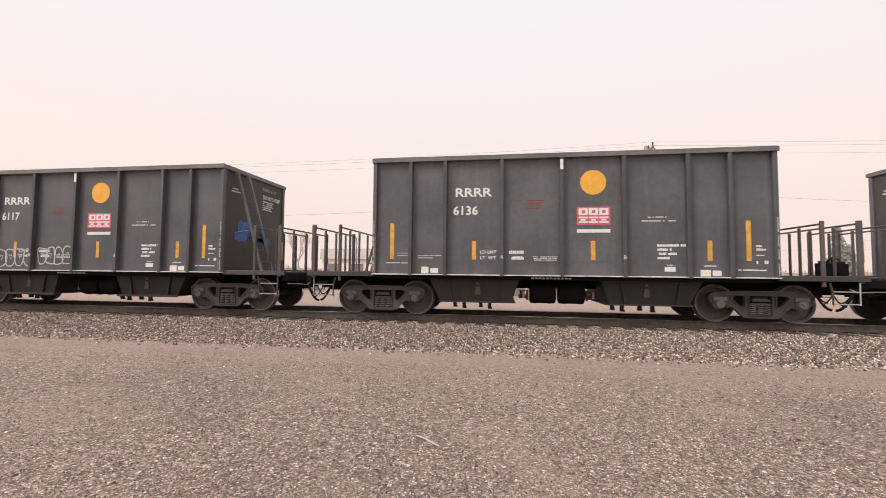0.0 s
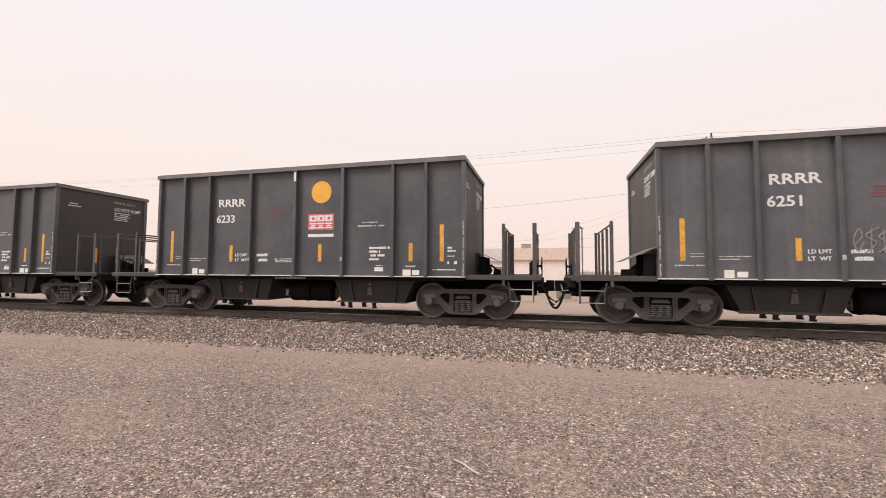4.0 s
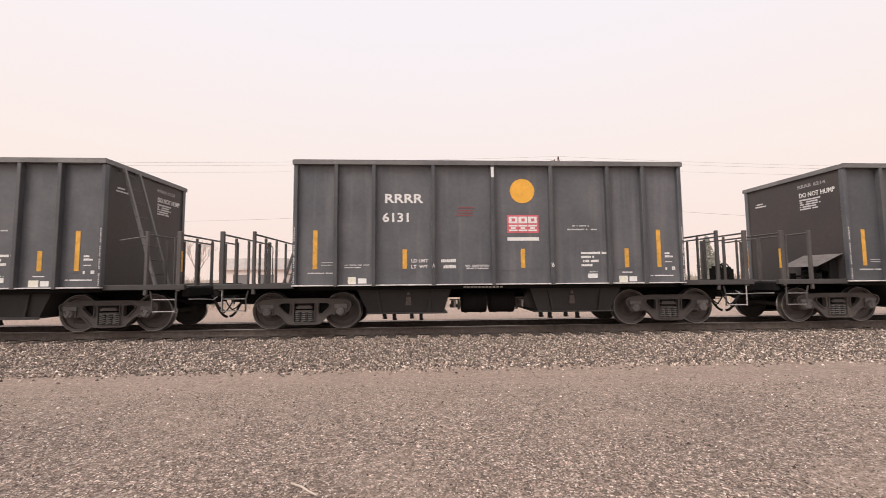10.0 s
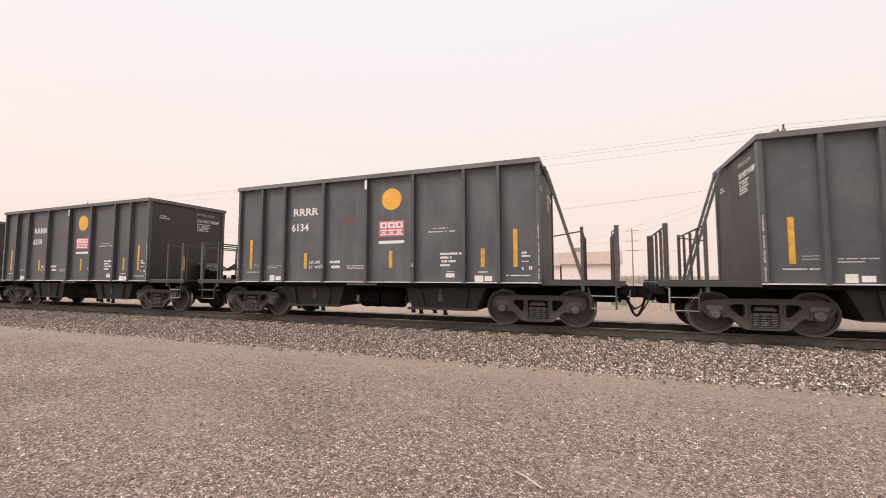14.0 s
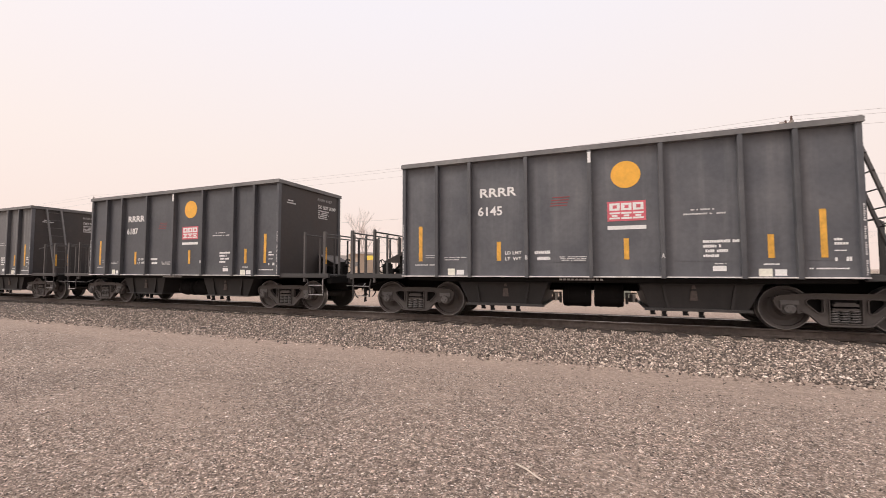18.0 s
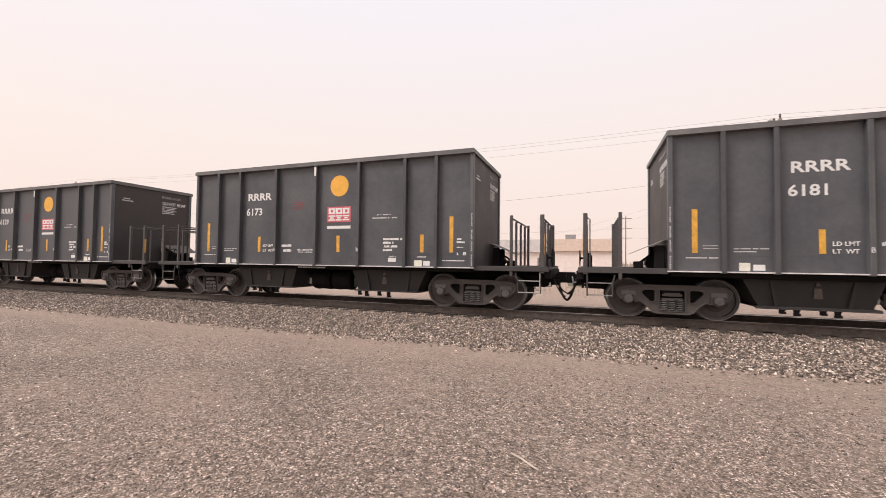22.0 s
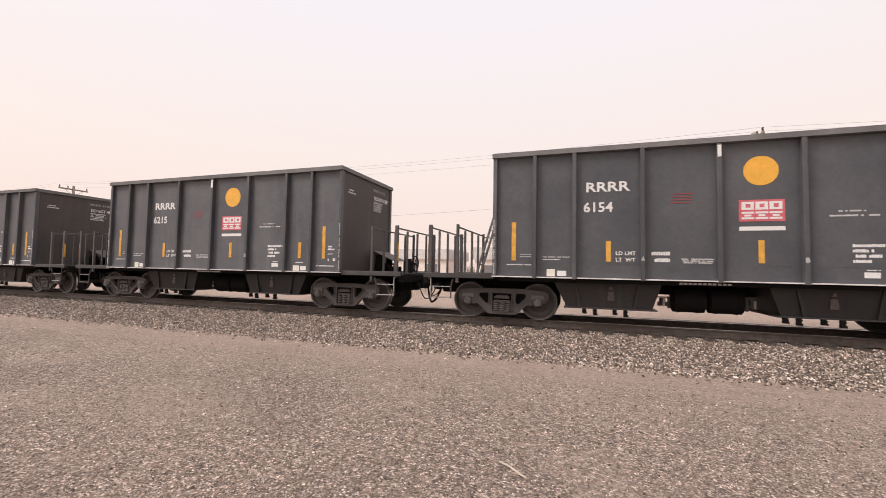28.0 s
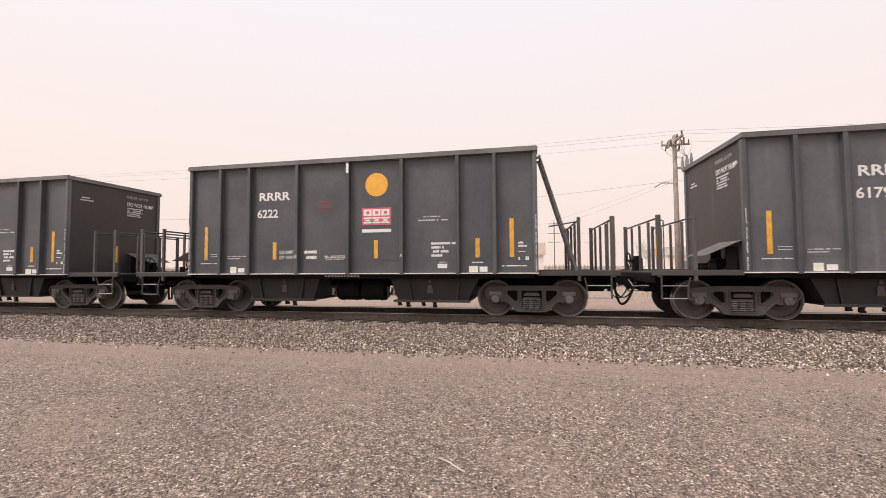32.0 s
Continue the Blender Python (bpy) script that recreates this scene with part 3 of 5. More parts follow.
    bm = lathe([(-0.95, 0.02), (-0.95, 0.13), (-0.62, 0.13), (-0.62, 0.02)], 14)
    bm.transform(pose(-5.02, 0, 1.27))
    add("brake_cylinder", bm, UNDER)
    bm = bent([(-4.80, -1.05, 1.30), (-5.10, -1.05, 1.42), (-5.36, -1.05, 1.20)], 0.03, 6)
    rod(bm, (-5.30, -1.30, 1.22), (-5.30, -0.45, 1.22), 0.028, 8)
    for y in (-1.25, -0.85, -0.52):
        box(bm, -5.37, -5.23, y - 0.025, y + 0.025, 1.11, 1.30)
    add("door_linkage", bm, UNDER, "black door levers and cross shaft")
    # brake wheel
    bm = bmesh.new()
    for k in range(16):
        p, q = 2 * math.pi * k / 16, 2 * math.pi * (k + 1) / 16
        rod(bm, (-6.62, 0.5 + 0.22 * math.cos(p), 1.38 + 0.22 * math.sin(p)), (-6.62, 0.5 + 0.22 * math.cos(q), 1.38 + 0.22 * math.sin(q)), 0.016, 6)
    for k in range(4):
        p = math.pi * k / 2 + 0.3
        rod(bm, (-6.60, 0.5, 1.38), (-6.62, 0.5 + 0.22 * math.cos(p), 1.38 + 0.22 * math.sin(p)), 0.013, 6)
    rod(bm, (-6.40, 0.5, 1.38), (-6.63, 0.5, 1.38), 0.03, 8)
    box(bm, -6.50, -6.30, 0.36, 0.64, 1.11, 1.46)
    box(bm, -6.47, -6.33, 0.42, 0.58, 1.46, 1.52)
    add("brake_wheel", bm, UNDER, "spoked hand brake wheel on its housing")

    # ---- painted marks on the near side ----
    def mark(name, rects, mat, label="", y=FACE):
        bm = bmesh.new()
        for q in rects:
            stripe(bm, *q, y=y)
        return tagged(part(name, bm, mat, car, label), kind="stuff" if len(rects) > 1 else "")

    def fine(x0, x1, z0, z1, cell=0.045):
        """A line of fine print: small upright blocks with gaps between the words."""
        rnd = random.Random(int(x0 * 977 + z0 * 5003))
        out, x = [], x0
        while x < x1 - cell * 0.5:
            if rnd.random() < 0.88:
                out.append((x, min(x + cell * rnd.uniform(0.80, 0.95), x1), z0, z1 - (z1 - z0) * rnd.choice((0, 0, 0.15))))
            x += cell
        return out

    bm = lathe([(-0.003, 0.305), (0.0, 0.305)], 48)
    bm.transform(pose(0.757, FACE, 3.385))
    part("orange_disc", bm, ORANGE, car, "flat orange-yellow disc")
    panel = mark("red_panel", [(0.365, 1.15, 2.34, 2.785)], RED, "faded red emblem panel")
    glyph = []
    for u in (0.41, 0.65, 0.89):
        w = 0.215
        glyph += [(u, u + w, 2.70, 2.745), (u, u + w, 2.58, 2.625), (u, u + 0.07, 2.625, 2.70), (u + w - 0.06, u + w, 2.625, 2.70)]
        glyph += [(u, u + w, 2.50, 2.54), (u + 0.05, u + w - 0.05, 2.442, 2.482), (u, u + w, 2.385, 2.425)]
    bm = bmesh.new()
    for q in glyph:
        stripe(bm, *q, y=FACE - 0.0035)
    tagged(part("emblem", bm, WHITE, panel, "white block shapes of the emblem"), kind="stuff")
    mark("white_band", [(0.365, 1.15, 2.15, 2.235)], WHITE)
    for u, z0, z1 in ((-4.28, 1.485, 2.415), (-2.145, 1.48, 1.95), (0.743, 1.48, 1.95), (3.355, 1.48, 1.95), (4.18, 1.48, 2.415)):
        mark("yellow_tape", [(u - 0.052, u + 0.052, z0, z1)], YELLOW, "upright strip of yellow reflective tape")
    mark("white_tag", [(-0.035, 0.035, 3.70, 3.95)], WHITE, y=-SIDE - 0.126)
    mark("label_plate", [(-3.50, -3.31, 1.12, 1.29)], CREAM)
    mark("label_plate", [(-3.26, -3.06, 1.135, 1.255)], WHITE)
    mark("label_plate", [(2.36, 2.60, 1.22, 1.33)], WHITE)
    mark("label_plate", [(3.14, 3.36, 1.115, 1.27)], CREAM)
    mark("label_plate", [(3.40, 3.59, 1.13, 1.255)], WHITE)
    mark("red_stencil", [(-0.90 + 0.02 * k, -0.50 + 0.02 * k, 2.76 + 0.065 * k, 2.78 + 0.065 * k) for k in range(4)], DULLRED, "dull red stencilled lines")
    for lines in (((-0.69, -0.09, 1.542, 1.567, 0.03), (-0.67, -0.10, 1.502, 1.527, 0.03), (-0.65, -0.12, 1.462, 1.487, 0.03)),
                  ((-3.59, -2.98, 1.565, 1.588, 0.03), (-3.59, -3.20, 1.505, 1.528, 0.03)),
                  ((-4.48, -3.86, 1.372, 1.402, 0.035), (-4.13, -3.86, 1.63, 1.645, 0.03), (-4.13, -3.86, 1.57, 1.585, 0.03)),
                  ((2.00, 2.42, 2.50, 2.53, 0.035), (1.86, 2.62, 2.408, 2.442, 0.04)),
                  ((2.20, 2.84, 1.81, 1.87, 0.040), (2.20, 2.58, 1.71, 1.77, 0.040), (2.20, 2.64, 1.61, 1.67, 0.040), (2.20, 2.50, 1.51, 1.57, 0.040), (2.40, 2.60, 1.362, 1.382, 0.03)),
                  ((-1.27, -0.91, 1.63, 1.71, 0.046), (-1.21, -0.91, 1.485, 1.565, 0.046)),
                  ((4.33, 4.56, 1.80, 1.85, 0.042), (4.33, 4.56, 1.72, 1.77, 0.042), (4.33, 4.50, 1.60, 1.625, 0.03), (4.33, 4.58, 1.41, 1.49, 0.042), (3.94, 4.55, 1.255, 1.285, 0.035), (3.22, 3.48, 1.345, 1.372, 0.03))):
        mark("stencil", [q for line in lines for q in fine(*line)], WHITE if lines[0][4] > 0.038 else GREYED)
    for x in (-4.765, 4.735):
        mark("edge_stencil", [(x, x + 0.03 * (0.6 + 0.4 * math.sin(k * 2.3) ** 2), 1.14 + 0.042 * k, 1.168 + 0.042 * k) for k in range(32) if k not in (7, 8, 15, 22, 23)], GREYED, y=-SIDE - 0.092)
    for text, x, z, h, w in (("RRRR", -2.62, 3.08, 0.225, 0.93), ("LD LMT", -1.99, 1.63, 0.085, 0.41), ("LT  WT", -1.99, 1.485, 0.085, 0.40)):
        me = letters(text, h, w, 0.022)
        me.materials.append(WHITE)
        tagged(part("lettering", me, None, car, at=pose(x, FACE - 0.003, z)), kind="stuff")
    for text, x in (("A" if flip else "B", -1.45), ("B" if flip else "A", 1.45)):
        me = letters(text, 0.10, 0.065, 0.02)
        me.materials.append(GREYED)
        tagged(part("lettering", me, None, car, at=pose(x - 0.033, -SIDE - 0.1275, 1.50)), kind="stuff")
    # marks on both ends
    for s in (-1, 1):
        me = letters("DO NOT HUMP", 0.135, 1.0, 0.012)
        me.materials.append(WHITE)
        tagged(part("lettering", me, None, car, at=pose(s * (HALF + 0.006), 0.33 * s, 3.45, 0, 0, 90 * s)), kind="stuff")
        bm = bmesh.new()
        for z, y0, y1 in ((3.36, 0.33, 0.95), (3.295, 0.33, 0.85), (3.23, 0.33, 0.95), (3.165, 0.33, 0.80), (3.10, 0.33, 0.88), (3.50, -1.20, -0.85), (3.42, -1.20, -0.80)):
            for p, q, z0, z1 in fine(y0, y1, z, z + 0.04, 0.04):
                box(bm, *sorted((s * HALF, s * (HALF + 0.006))), *sorted((p * s, q * s)), z0, z1)
        tagged(part("stencil", bm, GREYED, car), kind="stuff")
        part("yellow_tape", soft_box(*sorted((s * 6.512, s * 6.518)), -1.488, -1.436, 1.44, 1.93, 0), YELLOW, car, "upright strip of yellow reflective tape")
    return car


FADED = plain("worn_off_stencil", (0.30, 0.29, 0.285), 0.7, 0, 0.4, 40)
NUMBERS = "6204 6136 6117 6169 6167 6251 6233 6211 6180 6164 6114 6214 6131 6228 6123 6121 6234 6134 6238 6184 6122 6145 6187 6139 6101 6181 6173 6129 6235 6229 6140 6174 6154 6215 6196 6168 6179 6222 6119 6183".split()
LADDER = "R LRLLRLLRRRRLRRRLRLRLRLRLRLLLRLLLLLLRRLR".replace(" ", "")
side_text, end_text = {}, {}
for number in NUMBERS:
    side_text[number] = letters(number, 0.235, 0.63, 0.020)
    side_text[number].materials.append(WHITE)
    end_text[number] = letters("RRRR " + number, 0.10, 0.80, 0.02)
    end_text[number].materials.append(FADED)
protos = {"R": build_wagon(False), "L": build_wagon(True)}
wagons = []
for i, (number, end) in enumerate(zip(NUMBERS, LADDER)):
    k = i - 1
    m = pose(-k * PITCH, TRACK, RAIL)
    if any(c is protos[end] for _, c in wagons):
        car = copy_thing(protos[end], m)
    else:
        car = protos[end]
        car.matrix_basis = m
    wagons.append((k, car))
for number, (k, car) in zip(NUMBERS, wagons):
    if number == "6139":
        for child in car.children:
            if child.name.startswith("tub"):
                child.data = child.data.copy()
                child.data.materials[0] = STREAKED
    part("wagon_number", side_text[number], None, car, at=pose(-2.68, FACE - 0.003, 2.61))
    for s in (-1, 1):
        part("end_number", end_text[number], None, car, at=pose(s * (HALF + 0.006), 0.30 * s, 3.72, 0, 0, 90 * s))


# ---- sprayed lettering-like scrawls on the wagons ----
SPRAY = {"white": plain("white_spray", (0.50, 0.51, 0.52), 0.6, 0, 0.35, 20), "cyan": plain("pale_blue_spray", (0.20, 0.40, 0.46), 0.6, 0, 0.25, 20),
         "red": plain("red_spray", (0.33, 0.09, 0.09), 0.6, 0, 0.35, 15), "pink": plain("pink_spray", (0.50, 0.12, 0.17), 0.6, 0, 0.3, 9),
         "tan": plain("tan_spray", (0.22, 0.175, 0.125), 0.65, 0, 0.3, 15), "peach": plain("peach_spray", (0.42, 0.31, 0.22), 0.65, 0, 0.45, 8), "grey": plain("faded_grey_spray", (0.24, 0.23, 0.225), 0.65, 0, 0.35, 12), "dark red": plain("faded_red_spray", (0.19, 0.05, 0.05), 0.65, 0, 0.35, 12), "blue": plain("blue_spray", (0.06, 0.13, 0.34), 0.6, 0, 0.4, 7)}


STROKES = [[[(0, 1), (0.1, 0), (0.9, 0.1), (0.7, 0.6), (0.1, 0.5)]], [[(0, 0.2), (0.3, 1), (0.55, 0), (1, 0.8)], [(0.1, 0.5), (0.9, 0.35)]], [[(0.1, 0), (0.3, 0.8), (0, 0.95), (0.9, 0.7), (0.4, 0.4), (1, 0.1)]],
           [[(0, 0.6), (0.5, 1), (1, 0.5), (0.5, 0), (0.2, 0.35), (0.8, 0.7)]], [[(0, 0), (0.2, 0.9), (0.5, 0.3), (0.7, 1), (1, 0.1), (0.1, 0.4)]], [[(0, 1), (1, 0.7), (0.1, 0.4), (0.9, 0)], [(0.6, 1), (0.4, 0)]]]


BOXY = [[[(0, 0.75), (0.15, 1), (0.95, 0.95), (0.85, 0.55), (0.2, 0.5), (0.05, 0.1), (0.85, 0.0), (1, 0.45)]], [[(0.05, 0), (0, 0.9), (0.9, 1), (1, 0.05), (0.65, 0.0), (0.6, 0.4), (0.4, 0.4), (0.35, 0.0), (0.05, 0)]],
        [[(0.95, 0.8), (0.1, 1), (0, 0.55), (0.9, 0.45), (1, 0.05), (0.05, 0.0), (0.1, 0.3), (0.7, 0.25)]]]


def scrawl(car, seed, box4, colour, count, width, bubble=False, fill="", end=0):
    """Wobbly closed and open strokes of spray paint in a row, filling the box (u0, u1, z0, z1)."""
    rnd = random.Random(seed)
    u0, u1, z0, z1 = box4
    cell = (u1 - u0) / count

    def ribbon(bm, pts, w, y):
        for a, b in zip(pts, pts[1:]):
            a, b = Vector((a[0], 0, a[1])), Vector((b[0], 0, b[1]))
            d = (b - a).normalized()
            nn = Vector((-d.z, 0, d.x)) * w / 2
            a, b = a - d * w * 0.3, b + d * w * 0.3
            q = [a - nn, b - nn, b + nn, a + nn]
            vs = [bm.verts.new((p.x, y, p.z)) for p in q] + [bm.verts.new((p.x, y + 0.002, p.z)) for p in q]
            bm.faces.new(vs[:4]), bm.faces.new(vs[:3:-1])
            for i in range(4):
                bm.faces.new((vs[i], vs[i + 4], vs[(i + 1) % 4 + 4], vs[(i + 1) % 4]))

    bm, inner = bmesh.new(), bmesh.new()
    for k in range(count):
        cx, cz = u0 + (k + 0.5) * cell, (z0 + z1) / 2 + rnd.uniform(-0.06, 0.06) * (z1 - z0)
        rx, rz = cell * rnd.uniform(0.48, 0.58), (z1 - z0) / 2 * rnd.uniform(0.8, 1.0)
        y = FACE - 0.008 - 0.0025 * (k % 3)
        if bubble in ("strokes", "boxy"):
            lean = rnd.uniform(-0.1, 0.3)
            mirror, upside = rnd.random() < 0.5 and bubble != "boxy", rnd.random() < 0.4 and bubble != "boxy"
            for line in BOXY[k % 3] if bubble == "boxy" else rnd.choice(STROKES):
                line = [(1 - u if mirror else u, 1 - z if upside else z) for u, z in line]
                fine = []
                for i in range(len(line) - 1):
                    p = [Vector(line[max(0, min(len(line) - 1, i + k))]) for k in (-1, 0, 1, 2)]
                    for k in range(6):
                        w = k / 6
                        q = 0.5 * (2 * p[1] + (p[2] - p[0]) * w + (2 * p[0] - 5 * p[1] + 4 * p[2] - p[3]) * w * w + (3 * p[1] - p[0] - 3 * p[2] + p[3]) * w ** 3)
                        fine.append((q.x, q.y))
                fine.append(line[-1])
                pts = [(cx + rx * 1.7 * (u - 0.5 + lean * (z - 0.5)) + rnd.uniform(-0.004, 0.004), cz + rz * 2 * (z - 0.5) + rnd.uniform(-0.004, 0.004)) for u, z in fine]
                ribbon(bm, pts, width * rnd.uniform(0.65, 0.85), y)
        elif bubble:
            ph, dent = rnd.uniform(0, 6.3), rnd.uniform(0.05, 0.14)
            loop = []
            for i in range(25):
                t = 2 * math.pi * i / 24
                e = 1 + dent * math.sin(3 * t + ph)
                loop.append((cx + rx * e * math.copysign(abs(math.cos(t)) ** 0.7, math.cos(t)), cz + rz * e * math.copysign(abs(math.sin(t)) ** 0.7, math.sin(t))))
            ribbon(bm, loop, width, y)
            if fill:
                inner.faces.new([inner.verts.new((u, FACE - 0.0062, z)) for u, z in loop[:-1]])
            ribbon(bm, [(cx - rx * 0.3, cz + rz * 0.25), (cx + rx * 0.2, cz + rz * 0.3), (cx + rx * 0.1, cz - rz * 0.2)], width * 0.7, y)
        else:
            turns, ph = rnd.uniform(1.2, 2.2), rnd.uniform(0, 6.3)
            pts = []
            for i in range(15):
                t = i / 14
                a = ph + turns * 2 * math.pi * t
                pts.append((cx + rx * (1.5 * (t - 0.5) + 0.55 * math.cos(a)), cz + rz * 0.95 * math.sin(a)))
            ribbon(bm, [(u + rnd.uniform(-0.012, 0.012), z + rnd.uniform(-0.012, 0.012)) for u, z in pts], width * rnd.uniform(0.8, 1.2), y)
    if fill:
        part("graffiti_fill", inner, SPRAY[fill], car, "sprayed fill of the scrawl", pose(0, 0, 0) if not end else pose(HALF - SIDE, 0, 0, 0, 0, 90))
    else:
        inner.free()
    tagged(part("graffiti", bm, SPRAY[colour], car, "", pose(0, 0, 0) if not end else pose(HALF - SIDE, 0, 0, 0, 0, 90)), colour + " spray-painted scrawl", kind="stuff")


by_index = dict(wagons)
c = by_index[1]
scrawl(c, 1, (-2.77, -1.48, 1.21, 1.74), "white", 4, 0.035, True)
scrawl(c, 2, (-1.29, -0.13, 1.22, 1.79), "white", 4, 0.035, True)
scrawl(c, 3, (-0.90, 0.58, 2.05, 2.60), "blue", 3, 0.16, False, "", 1)
c = by_index[2]
for q in ((4, (-3.63, -2.99, 1.72, 2.0), "cyan", 4, 0.03, "strokes"), (5, (-2.79, -1.25, 1.14, 1.62), "red", 5, 0.05, "strokes"), (6, (-2.80, -1.25, 1.14, 1.66), "white", 4, 0.022, "strokes"), (7, (-1.34, 0.21, 1.13, 1.58), "red", 5, 0.05, "strokes"),
          (8, (-1.18, -0.43, 1.83, 2.17), "dark red", 4, 0.035, "strokes"), (9, (0.18, 1.20, 1.36, 2.0), "cyan", 3, 0.034, "boxy"), (10, (1.66, 2.72, 1.47, 2.02), "tan", 5, 0.035, "strokes"), (11, (-4.38, -3.92, 1.24, 1.43), "red", 3, 0.03, "strokes"), (12, (-1.2, -0.1, 1.25, 1.75), "white", 2, 0.02, "strokes")):
    scrawl(c, *q)
c = by_index[3]
scrawl(c, 20, (-3.66, -3.06, 1.42, 1.95), "white", 4, 0.036, "boxy")
scrawl(c, 19, (-3.66, -3.06, 1.42, 1.95), "pink", 4, 0.02, True, "pink")
for q in ((21, (-2.50, -1.95, 1.5, 2.1), "peach", 3, 0.10, "strokes"), (22, (-2.71, -1.40, 1.14, 1.5), "cyan", 4, 0.04, "strokes"), (18, (-2.66, -1.50, 1.18, 1.48), "white", 4, 0.03, "strokes"), (23, (-1.31, -0.11, 1.22, 1.62), "white", 4, 0.04, "strokes"), (24, (-1.23, -0.31, 1.8, 2.16), "dark red", 4, 0.05, "strokes"),
          (25, (0.16, 0.90, 1.5, 1.8), "tan", 4, 0.03, "strokes"), (26, (0.34, 1.13, 1.18, 1.45), "cyan", 4, 0.035, "strokes"), (27, (1.60, 2.67, 1.28, 2.0), "tan", 4, 0.03, "strokes"), (28, (3.31, 3.64, 2.02, 2.22), "cyan", 2, 0.04, "strokes"), (29, (3.90, 4.55, 1.13, 1.45), "cyan", 5, 0.035, "strokes")):
    scrawl(c, *q)
c = by_index[4]
for q in ((30, (-1.24, -0.22, 1.63, 2.17), "grey", 5, 0.035, "strokes"), (31, (0.20, 1.19, 1.4, 1.9), "grey", 4, 0.05, "strokes"), (32, (0.25, 0.8, 1.2, 1.42), "grey", 4, 0.03, "strokes"), (33, (1.70, 2.45, 1.55, 2.0), "dark red", 4, 0.05, "strokes"), (34, (1.75, 2.3, 1.16, 1.4), "grey", 3, 0.03, "strokes"), (35, (3.10, 3.74, 1.33, 1.8), "grey", 3, 0.035, "strokes"), (36, (3.15, 3.7, 1.4, 1.65), "tan", 3, 0.06, "strokes"), (37, (4.10, 4.64, 1.46, 1.86), "dark red", 3, 0.07, "strokes")):
    scrawl(c, *q)

# ---- ground and track ----
def ground_material():
    m, n, l, b = material("gravel_ground", 0.95)
    tc = n.new("ShaderNodeTexCoord")
    big = noise_node(n, l, 0.35, 6, 0.6)
    v = n.new("ShaderNodeTexVoronoi")
    v.inputs["Scale"].default_value = 70
    l.new(tc.outputs["Object"], v.inputs["Vector"])
    v2 = n.new("ShaderNodeTexVoronoi")
    v2.inputs["Scale"].default_value = 160
    l.new(tc.outputs["Object"], v2.inputs["Vector"])
    hue = n.new("ShaderNodeSeparateColor")
    l.new(v.outputs["Color"], hue.inputs[0])
    c1 = ramp_node(n, l, hue.outputs[0], [(0.0, (0.065, 0.048, 0.039)), (0.35, (0.235, 0.177, 0.145)), (0.78, (0.45, 0.352, 0.293)), (0.92, (0.75, 0.62, 0.53)), (1.0, (1.0, 0.93, 0.86))])
    hue2 = n.new("ShaderNodeSeparateColor")
    l.new(v2.outputs["Color"], hue2.inputs[0])
    c2 = ramp_node(n, l, hue2.outputs[1], [(0.0, (0.13, 0.10, 0.083)), (0.6, (0.30, 0.235, 0.20)), (1.0, (0.47, 0.385, 0.335))])
    c = mix_node(n, l, 0.2, c1.outputs[0], c2.outputs[0])
    tone = ramp_node(n, l, big.outputs[0], [(0.3, (0.80, 0.78, 0.77)), (0.7, (1.16, 1.13, 1.10))])
    c = mix_node(n, l, 1.0, c, tone.outputs[0], "MULTIPLY")
    # bare dirt of the vehicle track along the ballast, and the dirt beyond the line
    sx = n.new("ShaderNodeSeparateXYZ")
    l.new(tc.outputs["Object"], sx.inputs[0])
    wob = noise_node(n, l, 1.5, 5, 0.6, stretch=(0.28, 1, 1))
    ad = n.new("ShaderNodeMath")
    ad.operation = "MULTIPLY_ADD"
    ad.inputs[1].default_value = 1.3
    l.new(wob.outputs[0], ad.inputs[0])
    l.new(sx.outputs[1], ad.inputs[2])
    band = ramp_node(n, l, ad.outputs[0], [(0.0, (0, 0, 0)), (1.0, (0, 0, 0))])
    mr = n.new("ShaderNodeMapRange")
    mr.inputs["From Min"].default_value, mr.inputs["From Max"].default_value = 0, 40
    l.new(ad.outputs[0], mr.inputs["Value"])
    band.color_ramp.elements[0].color = (0.06, 0.06, 0.06, 1)
    for p, g in ((5.0, 0.06), (5.9, 0.45), (6.25, 0.30), (6.55, 0.85), (6.8, 0.50), (7.1, 0.88), (7.7, 0.80), (13.5, 0.75), (15.0, 0.95), (39, 0.95)):
        band.color_ramp.elements.new(p / 40).color = (g, g, g, 1)
    l.new(mr.outputs[0], band.inputs[0])
    patch = noise_node(n, l, 0.55, 4, 0.6)
    pk = ramp_node(n, l, patch.outputs[0], [(0.47, (0, 0, 0)), (0.66, (0.68, 0.68, 0.68))])
    either = mix_node(n, l, 1.0, band.outputs[0], pk.outputs[0], "LIGHTEN")
    dn = noise_node(n, l, 16, 8, 0.75)
    dirt = ramp_node(n, l, dn.outputs[0], [(0.3, (0.32, 0.237, 0.190)), (0.7, (0.57, 0.438, 0.357))])
    c = mix_node(n, l, either, c, dirt.outputs[0])
    lump = noise_node(n, l, 17, 7, 0.78)
    lk = ramp_node(n, l, lump.outputs[0], [(0.36, (0.50, 0.49, 0.48)), (0.5, (1.0, 1.0, 1.0)), (0.64, (1.72, 1.70, 1.68))])
    even = n.new("ShaderNodeMath")
    even.operation = "MULTIPLY_ADD"
    even.inputs[1].default_value, even.inputs[2].default_value = -0.45, 0.85
    l.new(either, even.inputs[0])
    c = mix_node(n, l, even.outputs[0], c, lk.outputs[0], "MULTIPLY")
    l.new(c, b.inputs["Base Color"])
    hh = n.new("ShaderNodeMath")
